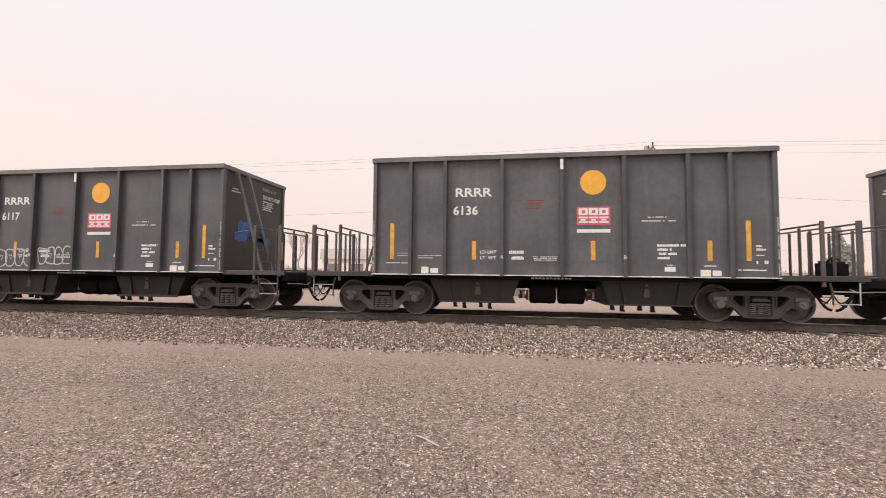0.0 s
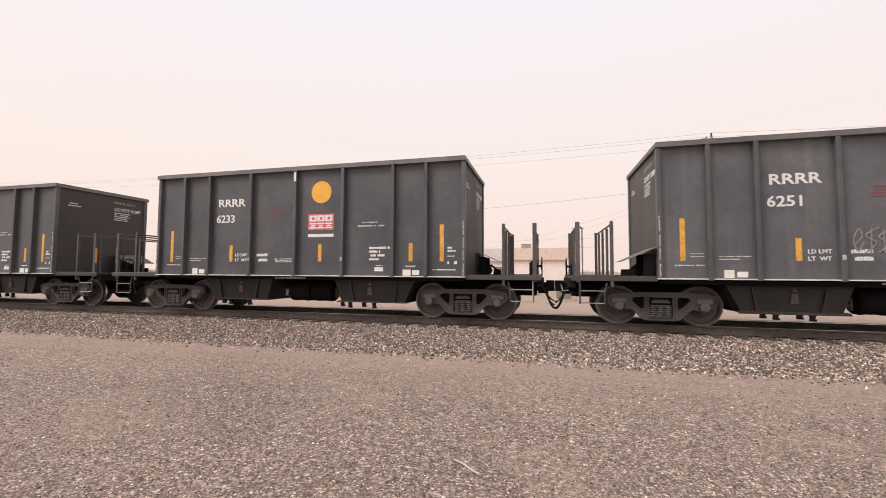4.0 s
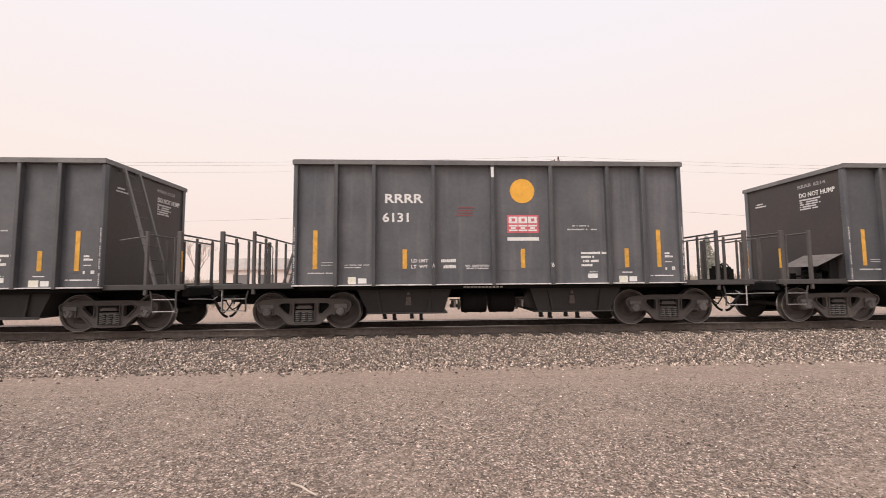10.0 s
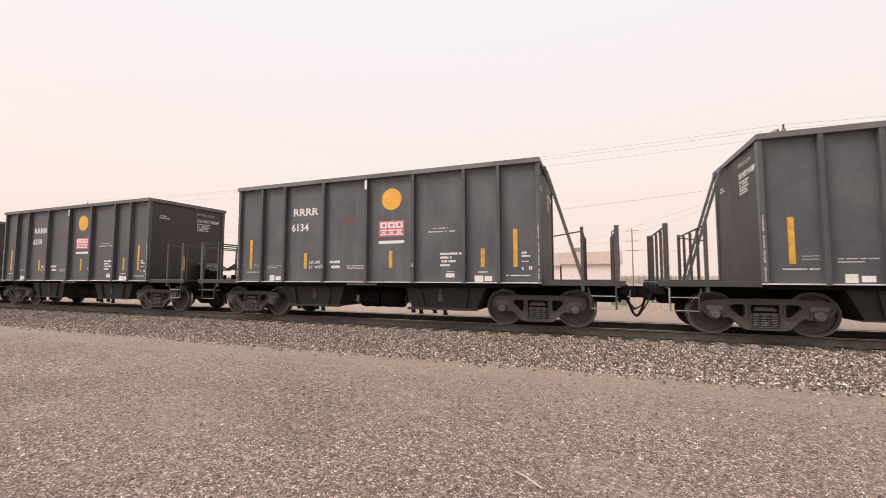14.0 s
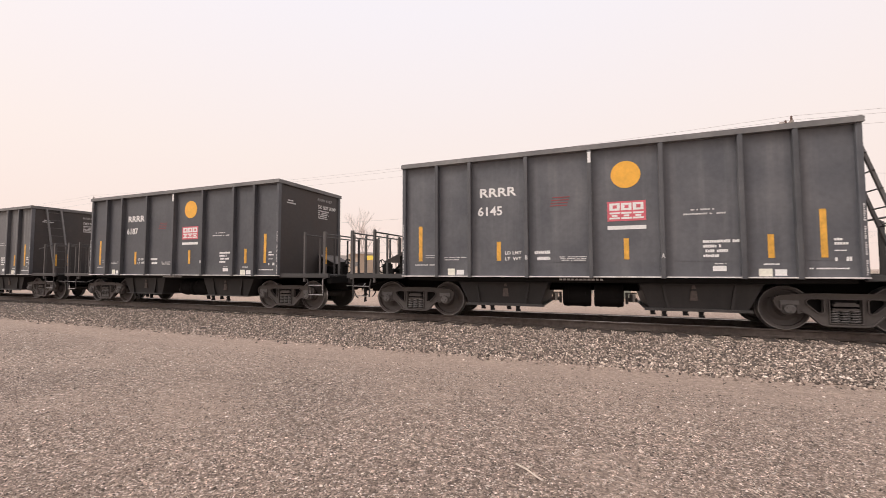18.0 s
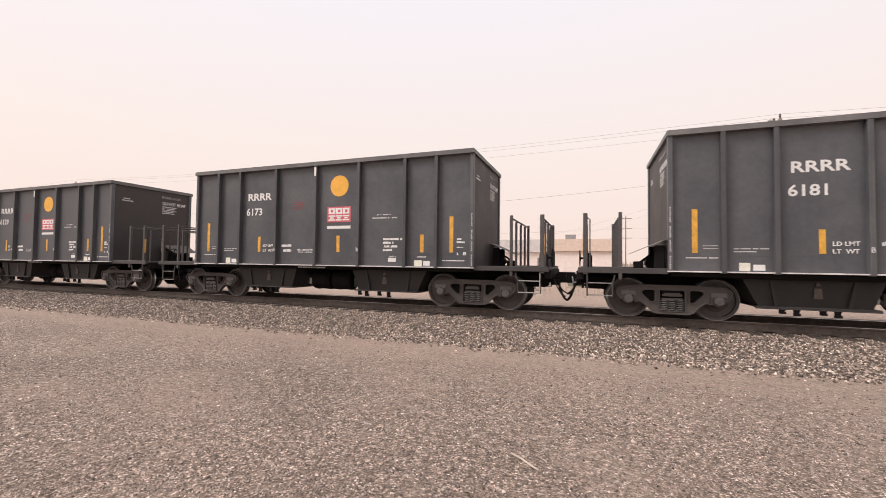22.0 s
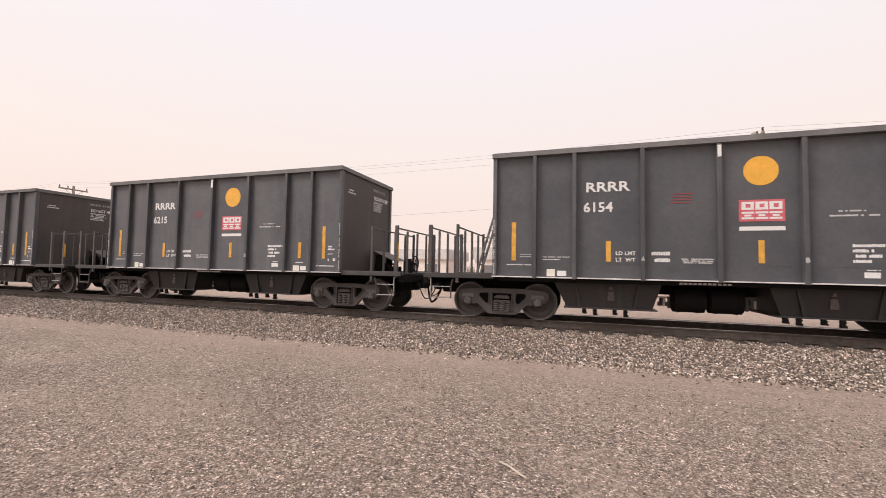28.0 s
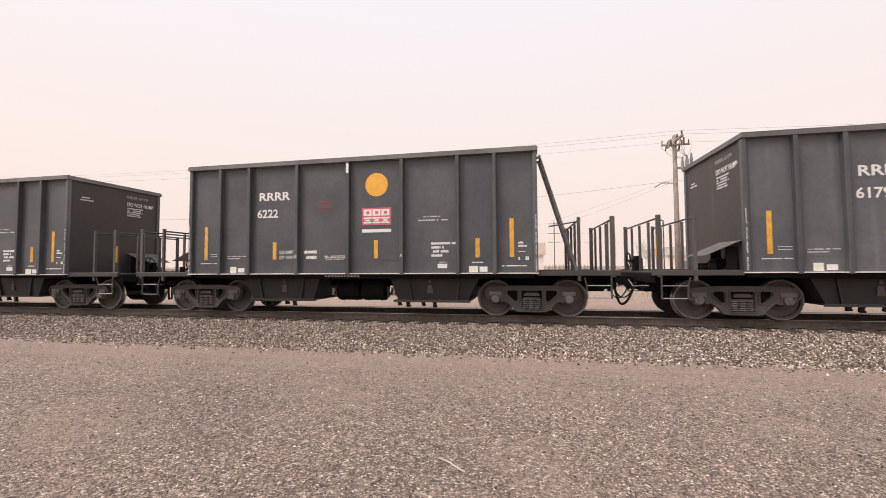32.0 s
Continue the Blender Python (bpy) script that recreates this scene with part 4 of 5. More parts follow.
    hh.operation = "ADD"
    l.new(v.outputs["Distance"], hh.inputs[0])
    l.new(v2.outputs["Distance"], hh.inputs[1])
    low = n.new("ShaderNodeMath")
    low.operation = "MULTIPLY_ADD"
    low.inputs[1].default_value = -3.0
    l.new(lump.outputs[0], low.inputs[0])
    l.new(hh.outputs[0], low.inputs[2])
    bump_node(n, l, b, low.outputs[0], 0.9, -0.012)
    return m


def stone_material(name, stops):
    m, n, l, b = material(name, 0.9)
    geo = n.new("ShaderNodeNewGeometry")
    c = ramp_node(n, l, geo.outputs["Random Per Island"], stops)
    a = noise_node(n, l, 60, 4, 0.7)
    k = ramp_node(n, l, a.outputs[0], [(0.3, (0.8, 0.8, 0.8)), (0.7, (1.15, 1.15, 1.15))])
    l.new(mix_node(n, l, 1.0, c.outputs[0], k.outputs[0], "MULTIPLY"), b.inputs["Base Color"])
    return m


GROUND = ground_material()
STONES = [(0.0, (0.055, 0.041, 0.034)), (0.36, (0.20, 0.152, 0.125)), (0.74, (0.38, 0.295, 0.245)), (0.90, (0.56, 0.448, 0.379)), (0.96, (0.80, 0.68, 0.59)), (1.0, (1.0, 0.94, 0.87))]
GRAVEL = stone_material("gravel_stones", STONES)
COARSE = stone_material("coarse_stones", [(0.0, (0.055, 0.042, 0.035)), (0.35, (0.19, 0.144, 0.118)), (0.72, (0.39, 0.304, 0.252)), (0.87, (0.58, 0.468, 0.398)), (0.95, (0.85, 0.73, 0.64)), (1.0, (1.0, 0.94, 0.87))])
BALLAST = stone_material("ballast_stones", [(0.0, (0.050, 0.038, 0.031)), (0.36, (0.20, 0.154, 0.126)), (0.75, (0.40, 0.312, 0.256)), (0.92, (0.64, 0.52, 0.435)), (1.0, (0.95, 0.83, 0.73))])


def level(y):
    """Height of the ground across the track: a flat gravel yard, a shallow ditch at the foot of the ballast, dirt beyond."""
    d = abs(y - TRACK)
    if y < TRACK:
        return float(np.interp(y, [-60, 2, 5, 6.9, 7.6, 60], [0, 0, -0.03, -0.10, -0.12, -0.12]))
    return float(np.interp(d, [0, 3.6, 5, 40], [-0.12, -0.12, -0.10, 0.0]))


def bed(y):
    d = abs(y - TRACK)
    return float(np.interp(d, [0, 1.55, 1.9, 4.0, 4.3], [RAIL - 0.205, RAIL - 0.205, RAIL - 0.22, -0.10, -0.20]))


def strip(name, ys, xs, height, mat, label, category):
    bm = bmesh.new()
    grid = [[bm.verts.new((x, y, height(y))) for y in ys] for x in xs]
    for a, b in zip(grid, grid[1:]):
        for i in range(len(ys) - 1):
            bm.faces.new((a[i], b[i], b[i + 1], a[i + 1]))
    return thing(name, bm, mat, label, category, kind="structure")


far = [-2500, -600, -150, -60, -30, -15, 0, 15, 30, 60, 150, 600, 2500]
strip("ground", [-2500, -300, -60, -10, 0, 2, 4, 5, 6, 6.9, 7.6, 9, 11, 13, 15, 17, 20, 30, 50, 100, 300, 2500], far, level, GROUND, "brownish grey gravel yard with a bare dirt track", "ground")
m_bed = plain("ballast_base", (0.10, 0.080, 0.067), 0.95, 0, 0.45, 30)
strip("ballast_bed", [TRACK + d for d in (-4.3, -4.0, -3, -1.9, -1.55, 0, 1.55, 1.9, 3, 4.0, 4.3)], [-400, -60, -30, -10, 0, 10, 30, 60, 400], bed, m_bed, "bank of grey-brown crushed stone under the track", "track bed")


def scatter(name, xs, ys, zs, sizes, mat, label, seed, sunk=0.25):
    """Many small angular stones in one mesh."""
    rng = np.random.default_rng(seed)
    base = np.array([(-1, 0, 0), (1, 0, 0), (0, -1, 0), (0, 1, 0), (0, 0, -1), (0, 0, 1)], float)
    tris = np.array([(0, 2, 5), (2, 1, 5), (1, 3, 5), (3, 0, 5), (2, 0, 4), (1, 2, 4), (3, 1, 4), (0, 3, 4)])
    n = len(xs)
    sh = rng.uniform(0.6, 1.25, (n, 6, 1)) * base[None] + rng.normal(0, 0.16, (n, 6, 3))
    sh *= rng.uniform(0.65, 1.2, (n, 1, 3)) * np.array([1, 1, 0.8])
    a = rng.uniform(0, 2 * math.pi, n)
    c, s = np.cos(a)[:, None], np.sin(a)[:, None]
    x, y = sh[..., 0] * c - sh[..., 1] * s, sh[..., 0] * s + sh[..., 1] * c
    v = np.stack([x, y, sh[..., 2]], -1) * sizes[:, None, None]
    v += np.stack([xs, ys, zs + sizes * sunk], -1)[:, None]
    f = (tris[None] + (np.arange(n) * 6)[:, None, None]).reshape(-1, 3)
    me = bpy.data.meshes.new(name)
    me.vertices.add(n * 6)
    me.vertices.foreach_set("co", v.ravel())
    me.loops.add(len(f) * 3)
    me.loops.foreach_set("vertex_index", f.ravel().astype(np.int32))
    me.polygons.add(len(f))
    me.polygons.foreach_set("loop_start", np.arange(0, len(f) * 3, 3, dtype=np.int32))
    me.update(calc_edges=True)
    me.materials.append(mat)
    return tagged(new(name, me), label, "stones", kind="stuff")


rng = np.random.default_rng(4)
n = 175000
d = 1.0 + 6.5 * rng.random(n) ** 1.1
ang = rng.uniform(-1.25, 1.25, n)
around = rng.random(n) < 0.17
d, ang = np.where(around, 5.0 * np.sqrt(rng.random(n)), d), np.where(around, rng.uniform(-math.pi, math.pi, n), ang)
gx, gy = d * np.sin(ang) * 1.25, d * np.cos(ang)
bare = np.array([noise.noise((x * 0.45, y * 0.45, 2.0)) for x, y in zip(gx, gy)])
keep = (gy < 7.3) & (rng.random(n) < np.interp(gy, [5.2, 5.9, 6.2, 7.3], [1.0, 0.65, 0.28, 0.22]) * np.clip(1.0 - 1.6 * bare, 0.25, 1.0))
gx, gy = gx[keep], gy[keep]
scatter("gravel", gx, gy, np.array([level(y) for y in gy]), 0.0031 + 0.0070 * rng.random(len(gx)) ** 1.8, GRAVEL, "loose small grey and tan gravel on the yard", 5, 0.05)
n = 75000
lx, ly = rng.uniform(-14, 14, n), 7.2 - 10.2 * rng.random(n) ** 1.5
keep = rng.random(n) < np.interp(ly, [5.2, 5.9, 6.2, 6.9, 7.2], [1.0, 0.6, 0.16, 0.20, 0.6])
lx, ly = lx[keep], ly[keep]
scatter("coarse_gravel", lx, ly, np.array([level(y) for y in ly]), 0.0055 + 0.0125 * rng.random(len(lx)) ** 4, COARSE, "coarser pale and dark stones strewn over the yard", 15, 0.1)
n = 112000
bx = rng.normal(0, 13, n)
by = TRACK - rng.uniform(0.85, 4.2, n)
top = rng.random(n) < 0.12
by = np.where(top, TRACK + rng.uniform(-0.6, 2.2, n), by)
toe = rng.random(n) < 0.05
by = np.where(toe, TRACK - rng.normal(4.05, 0.22, n), by)
scatter("ballast", bx, by, np.array([max(bed(y), level(y)) for y in by]), np.where(toe, 0.018, 0.011) + 0.019 * rng.random(n) ** 1.2, BALLAST, "crushed grey-brown ballast stones beside the rails", 6)


def rail_profile():
    h = [(0.036, 0.0), (0.036, -0.03), (0.012, -0.045), (0.009, -0.13), (0.03, -0.15), (0.07, -0.16), (0.07, -0.172)]
    return h + [(-a, b) for a, b in reversed(h)]


for s in (-1, 1):
    bm = bmesh.new()
    pr = rail_profile()
    rows = [[bm.verts.new((x, TRACK + s * 0.753 + a, RAIL + b)) for a, b in pr] for x in (-400, -40, 0, 40, 400)]
    for p, q in zip(rows, rows[1:]):
        for i in range(len(pr)):
            f = bm.faces.new((p[i], p[(i + 1) % len(pr)], q[(i + 1) % len(pr)], q[i]))
            f.material_index = 1 if i == len(pr) - 1 else 0
    bmesh.ops.recalc_face_normals(bm, faces=bm.faces[:])
    thing("rail", bm, (RAILRUST, RAILHEAD), "rusty steel rail with a polished running surface", "rail", "rails of the track", "structure")

track = tagged(new("track_ties"), "weathered dark wooden ties half buried in ballast", "railway ties", kind="structure")
tie_mesh = finish("tie", soft_box(-0.115, 0.115, -1.30, 1.30, RAIL - 0.37, RAIL - 0.178, 0.012), TIE)
bm = soft_box(-0.09, 0.09, -0.17, 0.17, RAIL - 0.178, RAIL - 0.166, 0.002)
for a in (-0.06, 0.06):
    for b in (-0.10, 0.10):
        rod(bm, (a, b, RAIL - 0.17), (a, b, RAIL - 0.13), 0.012, 6)
seat_mesh = finish("tie_plate", bm, RAILRUST)
for i in range(-75, 76):
    t = part("tie", tie_mesh, None, track, at=pose(i * 0.52 + 0.02 * math.sin(i * 7.3), TRACK, 0, 0, 0, 0.8 * math.sin(i * 3.1)))
    if abs(i) < 45:
        part("tie_plate", seat_mesh, None, t, at=pose(0, -0.753, 0))

# ---- far side of the line ----
WOODPOLE = plain("weathered_pole_wood", (0.27, 0.235, 0.21), 0.9, 0, 0.3, 5)
GREYSTEEL = plain("galvanised_steel", (0.32, 0.31, 0.31), 0.5, 0.5, 0.15, 12)
PORCELAIN = plain("brown_porcelain", (0.12, 0.07, 0.055), 0.3)
# wire colour raised towards the sky's tone, with the haze painted in
WIRE = plain("haze_paled_wire", (0.46, 0.42, 0.40), 0.6)
STUCCO = plain("pale_pink_stucco", (0.80, 0.70, 0.65), 0.9, 0, 0.08, 2)
# fascia and roof colours lightened to carry the haze over this distance
MANSARD = plain("haze_paled_brown_fascia", (0.58, 0.455, 0.375), 0.7, 0, 0.12, 3)
GREYROOF = plain("haze_paled_grey_roof", (0.53, 0.49, 0.465), 0.7, 0, 0.12, 2)
TANWALL = plain("tan_block_wall", (0.50, 0.40, 0.31), 0.9, 0, 0.1, 3)
DARKGLASS = plain("hazy_window_glass", (0.22, 0.21, 0.21), 0.15)
SIGNYELLOW = plain("yellow_sign_face", (0.80, 0.60, 0.10), 0.5)
BOXGREEN = plain("grey_green_steel", (0.21, 0.22, 0.18), 0.7, 0, 0.15, 6)
# bark much paler than near wood: far haze sits in its colour
BARK = plain("haze_paled_grey_bark", (0.56, 0.48, 0.44), 0.95, 0, 0.3, 9)
DRYGRASS = stone_material("dry_grass", [(0.0, (0.44, 0.335, 0.25)), (0.5, (0.55, 0.44, 0.34)), (0.8, (0.38, 0.32, 0.23)), (1.0, (0.62, 0.52, 0.42))])
# needles and scrub: distance haze is mixed into both sets of colours
NEEDLES = stone_material("hazy_needles", [(0.0, (0.20, 0.205, 0.17)), (0.6, (0.27, 0.27, 0.225)), (1.0, (0.36, 0.35, 0.30))])
SAGE = stone_material("hazed_winter_scrub", [(0.0, (0.30, 0.26, 0.215)), (1.0, (0.42, 0.37, 0.31))])


def utility_pole(x, y, h, gear):
    base = level(y)
    bm = bmesh.new()
    bmesh.ops.create_cone(bm, cap_ends=True, segments=16, radius1=0.165, radius2=0.105, depth=h + 0.6, matrix=Matrix.Translation((0, 0, h / 2 - 0.3)))
    pole = thing("utility_pole", None, None, "weathered wooden utility pole with crossarm and insulators", "utility pole", "power line along the track", at=pose(x, y, base))
    part("pole", bm, WOODPOLE, pole, smooth=True)
    part("crossarm", soft_box(-0.06, 0.06, -1.2, 1.2, h - 0.42, h - 0.30, 0.01), WOODPOLE, pole)
    for s in (-1, 1):
        part("arm_brace", bent([(0.08, s * 0.75, h - 0.42), (0.12, 0, h - 1.0)], 0.02, 6), GREYSTEEL, pole)
    for yy in (-1.1, -0.45, 1.1):
        bm = lathe([(0, 0.05), (0.05, 0.05), (0.07, 0.03), (0.11, 0.06), (0.15, 0.03), (0.19, 0.055), (0.24, 0.03)], 10, "z")
        bm.transform(pose(0, yy, h - 0.30))
        part("insulator", bm, PORCELAIN, pole)
    if gear:
        part("gear_arm", soft_box(-0.05, 1.0, -0.05, 0.05, h - 1.95, h - 1.83, 0.01), GREYSTEEL, pole)
        for k, xx in enumerate((0.35, 0.62, 0.89)):
            bm = lathe([(0, 0.09), (0.5, 0.09), (0.52, 0.05), (0.58, 0.05), (0.6, 0.07), (0.66, 0.04), (0.72, 0.06), (0.78, 0.03)], 12, "z")
            bm.transform(pose(xx, -0.12 + 0.1 * k, h - 2.05 + 0.12 * k))
            part("transformer_can", bm, GREYSTEEL, pole, "grey transformer with bushing")
        for s in (-0.5, 0.1, 0.7):
            part("jumper_wire", bent([(0.0, s, h - 0.1), (0.25, s * 0.6, h - 0.7), (0.6, 0.0, h - 1.25)], 0.014, 5), WIRE, pole)
        part("crossarm", soft_box(-0.75, 0.75, -0.16, -0.08, h - 0.62, h - 0.52, 0.01), WOODPOLE, pole)
        for xx in (-0.70, -0.35, 0.35, 0.70):
            bm = lathe([(0, 0.04), (0.05, 0.04), (0.07, 0.025), (0.10, 0.05), (0.14, 0.025), (0.18, 0.045), (0.22, 0.02)], 8, "z")
            bm.transform(pose(xx, -0.12, h - 0.52))
            part("insulator", bm, PORCELAIN, pole)
            part("jumper_wire", bent([(xx, -0.12, h - 0.30), (xx * 1.15, -0.3, h - 0.75), (xx * 0.7 + 0.15, -0.25, h - 1.2), (0.35 + 0.2 * xx, -0.1, h - 1.35)], 0.012, 5), WIRE, pole)
        for xx in (-0.55, 0.15):
            bm = lathe([(0, 0.02), (0.03, 0.05), (0.08, 0.03), (0.12, 0.05), (0.17, 0.03), (0.22, 0.05), (0.30, 0.02)], 8, "z")
            bm.transform(pose(xx, -0.2, h - 0.95, 25, 0, 0))
            part("cutout", bm, PORCELAIN, pole)
        part("cutout", soft_box(0.10, 0.18, -1.0, -0.92, h - 0.85, h - 0.40, 0.01), PORCELAIN, pole)
        part("cutout", soft_box(-0.40, -0.30, -0.5, -0.42, h - 0.75, h - 0.35, 0.01), PORCELAIN, pole)
        part("street_arm", bent([(0, 0, h - 2.75), (-0.7, 0.1, h - 2.7), (-1.1, 0.1, h - 2.95)], 0.03, 6), GREYSTEEL, pole)
    return pole


POLES = (-101.4, -46.4, 8.62, 63.6)
for x in POLES:
    utility_pole(x, 25, 9.0 if x == 8.62 else 8.85, x == 8.62)


def hang(a, b, sag, r, label):
    pts = []
    for k in range(25):
        w = k / 24
        p = Vector(a).lerp(Vector(b), w)
        p.z -= 4 * sag * w * (1 - w)
        pts.append(p)
    thing("power_line", bent(pts, r, 5), WIRE, label, "overhead wire", "wires between the poles")


for a, b in zip(POLES, POLES[1:]):
    for yy, z in ((-1.1, 8.86), (-0.45, 8.86), (1.1, 8.86)):
        hang((a, 25 + yy, z), (b, 25 + yy, z), 0.55, 0.0065, "thin overhead wire sagging between utility poles")
    hang((a, 25.15, 6.35), (b, 25.15, 6.35), 1.35, 0.009, "lower slack communication cable on the poles")
hang((8.62, 25.1, 6.45), (-9.5, 56.2, 4.45), 0.5, 0.007, "service drop from the pole to a roof")
hang((8.62, 25.1, 6.3), (-4.0, 54, 4.5), 0.4, 0.007, "service drop from the pole to a roof")

for x in (-52.0, 4.2, 60.0):
    small = thing("utility_pole", None, None, "thin far utility pole with three short crossarms", "utility pole", "power line behind the buildings", at=pose(x, 56 if x == 4.2 else 57, -0.05))
    part("pole", bent([(0, 0, 0), (0, 0, 7.5)], 0.07, 10), WOODPOLE, small)
    for z in (7.2, 5.9, 4.7):
        part("crossarm", soft_box(-0.75, 0.75, -0.04, 0.04, z, z + 0.08, 0.01), WOODPOLE, small)
for a, b in ((-52.0, 4.2), (4.2, 60.0)):
    for z in (5.9, 4.72):
        hang((a, 56 if a == 4.2 else 57, z), (b, 56 if b == 4.2 else 57, z), 0.5, 0.010, "low thin wire between far poles")


def building(x0, x1, y0, y1, wall_h, fascia, wall_mat, roof_mat, label, windows, unit=None, parapet=0.0):
    """A low building: walls, overhanging fascia or roof, windows with frames, door."""
    z = level(y0) - 0.05
    b = thing("building", None, None, label, "building", at=pose((x0 + x1) / 2, y0, z))
    w, dpt = (x1 - x0) / 2, y1 - y0
    for q in ((-w, w, 0.0, 0.25), (-w, w, dpt - 0.25, dpt), (-w, -w + 0.25, 0.25, dpt - 0.25), (w - 0.25, w, 0.25, dpt - 0.25)):
        part("wall", soft_box(*q, 0, wall_h, 0), wall_mat, b)
    bm = bmesh.new()
    box(bm, -w - 0.25, w + 0.25, -0.35, dpt + 0.2, wall_h, wall_h + fascia)
    top = [v for v in bm.verts if v.co.z > wall_h + 0.01]
    for v in top:
        v.co.y += 0.30 if v.co.y < 1 else -0.1
    roof = part("roof", bm, roof_mat, b)
    n = max(2, int(2 * w / 2.4))
    for k in range(n + 1):
        x = -w - 0.2 + k * (2 * w + 0.4) / n
        part("roof_seam", bent([(x, -0.37, wall_h + 0.02), (x, -0.07, wall_h + fascia)], 0.025, 5), roof_mat, roof)
    for u, z0, ww, hh in windows:
        win = part("window", soft_box(u - ww / 2, u + ww / 2, -0.02, 0.02, z0, z0 + hh, 0), DARKGLASS, b)
        for q in ((u - ww / 2 - 0.06, u - ww / 2), (u + ww / 2, u + ww / 2 + 0.06)):
            part("frame", soft_box(*q, -0.05, 0.03, z0 - 0.06, z0 + hh + 0.06, 0), GREYSTEEL, win)
    if unit:
        part("roof_unit", soft_box(unit[0], unit[0] + unit[1], 0.6, 2.0, wall_h + fascia, wall_h + fascia + unit[2], 0.03), GREYSTEEL, b, "grey rooftop air unit")
    return b


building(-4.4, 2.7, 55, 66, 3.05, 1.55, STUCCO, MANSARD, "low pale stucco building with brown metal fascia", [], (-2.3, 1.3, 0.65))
building(-14.2, -4.7, 56, 68, 2.9, 1.75, STUCCO, GREYROOF, "low pale building with grey metal roof", [(-3.0, 0.9, 1.6, 1.2), (3.2, 0.0, 1.0, 2.1)])
building(-27.2, -19.2, 58, 70, 2.9, 1.6, STUCCO, GREYROOF, "low pale shop with shallow grey roof", [(-2.0, 0.9, 2.0, 1.3), (1.6, 0.9, 1.8, 1.3)])
building(-38.2, -36.0, 55, 60, 4.1, 0.35, TANWALL, GREYROOF, "small tan block building", [(0.4, 2.1, 0.5, 0.7)])
building(-58, -46, 60, 72, 3.1, 1.2, TANWALL, GREYROOF, "tan single-storey building with flat grey roof", [(-3.0, 1.0, 1.5, 1.2), (0.0, 1.0, 1.5, 1.2), (3.0, 1.0, 1.5, 1.2)])
building(21.5, 30.5, 66, 78, 3.0, 1.3, STUCCO, GREYROOF, "pale house with grey roof behind bare trees", [(-2.0, 1.0, 1.4, 1.2), (2.0, 1.0, 1.4, 1.2)])
sign = thing("road_sign", None, None, "yellow rectangular sign board on two posts", "sign", at=pose(-33.4, 54, -0.05))
part("board", soft_box(-0.95, 0.95, -0.05, 0.05, 3.05, 3.75, 0.01), SIGNYELLOW, sign)
for u in (-0.7, 0.7):
    part("post", bent([(u, 0.08, 0), (u, 0.08, 3.7)], 0.05, 8), GREYSTEEL, sign)
for x, y, w, h in ((0.92, 22.0, 0.72, 0.72), (-3.4, 22.0, 0.9, 0.80), (-1.0, 26.0, 0.8, 0.7), (-12.4, 24.0, 0.9, 0.8)):
    z = level(y)
    bx = thing("utility_cabinet", None, None, "grey-green steel utility cabinet on a concrete pad", "utility box", at=pose(x, y, z))
    part("pad", soft_box(-w / 2 - 0.1, w / 2 + 0.1, -0.1, w + 0.1, -0.05, 0.08, 0.01), TANWALL, bx)
    part("cabinet", soft_box(-w / 2, w / 2, 0, w, 0.08, h, 0.02), BOXGREEN, bx)
    part("lid", soft_box(-w / 2 - 0.02, w / 2 + 0.02, -0.03, w + 0.02, h, h + 0.05, 0.01), BOXGREEN, bx)


def bare_tree(x, y, h, spread, seed, label):
    rnd = random.Random(seed)
    tree = thing("bare_tree", None, None, label, "tree", "leafless trees", at=pose(x, y, level(y) - 0.05))
    trunk = bmesh.new()
    limbs = []

    def grow(bm, p, d, length, r, depth):
        q = p + d * length
        m = Matrix.Translation((p + q) / 2) @ (q - p).to_track_quat("Z", "Y").to_matrix().to_4x4()
        bmesh.ops.create_cone(bm, cap_ends=False, segments=7 if depth < 2 else 4, radius1=r, radius2=r * 0.68, depth=(q - p).length * 1.03, matrix=m)
        if depth >= 6:
            return
        for _ in range(3 if depth < 4 else 2):
            nd = (d + Vector((rnd.uniform(-1, 1), rnd.uniform(-1, 1), rnd.uniform(-0.25, 0.55))) * spread).normalized()
            if depth == 0:
                limb = bmesh.new()
                limbs.append(limb)
                grow(limb, q, nd, length * rnd.uniform(0.62, 0.85), r * 0.62, 1)
            else:
                grow(bm, q, nd, length * rnd.uniform(0.58, 0.84), r * 0.60, depth + 1)

    grow(trunk, Vector((0, 0, 0)), Vector((rnd.uniform(-0.1, 0.1), 0, 1)), h * 0.27, h * 0.019, 0)
    part("trunk", trunk, BARK, tree, smooth=True)
    for limb in limbs:
        part("limb", limb, BARK, tree)


for k, (x, y, h) in enumerate(((-37.5, 58, 12.0), (-34.2, 64, 9.5), (-61, 70, 10.5), (51.5, 58, 10.5), (57, 66, 9), (19, 72, 6.5), (31, 74, 7.5), (33.5, 80, 8), (-17.5, 78, 6))):
    bare_tree(x, y, h, 0.62, 20 + k, "leafless grey winter tree with fine spreading twigs")


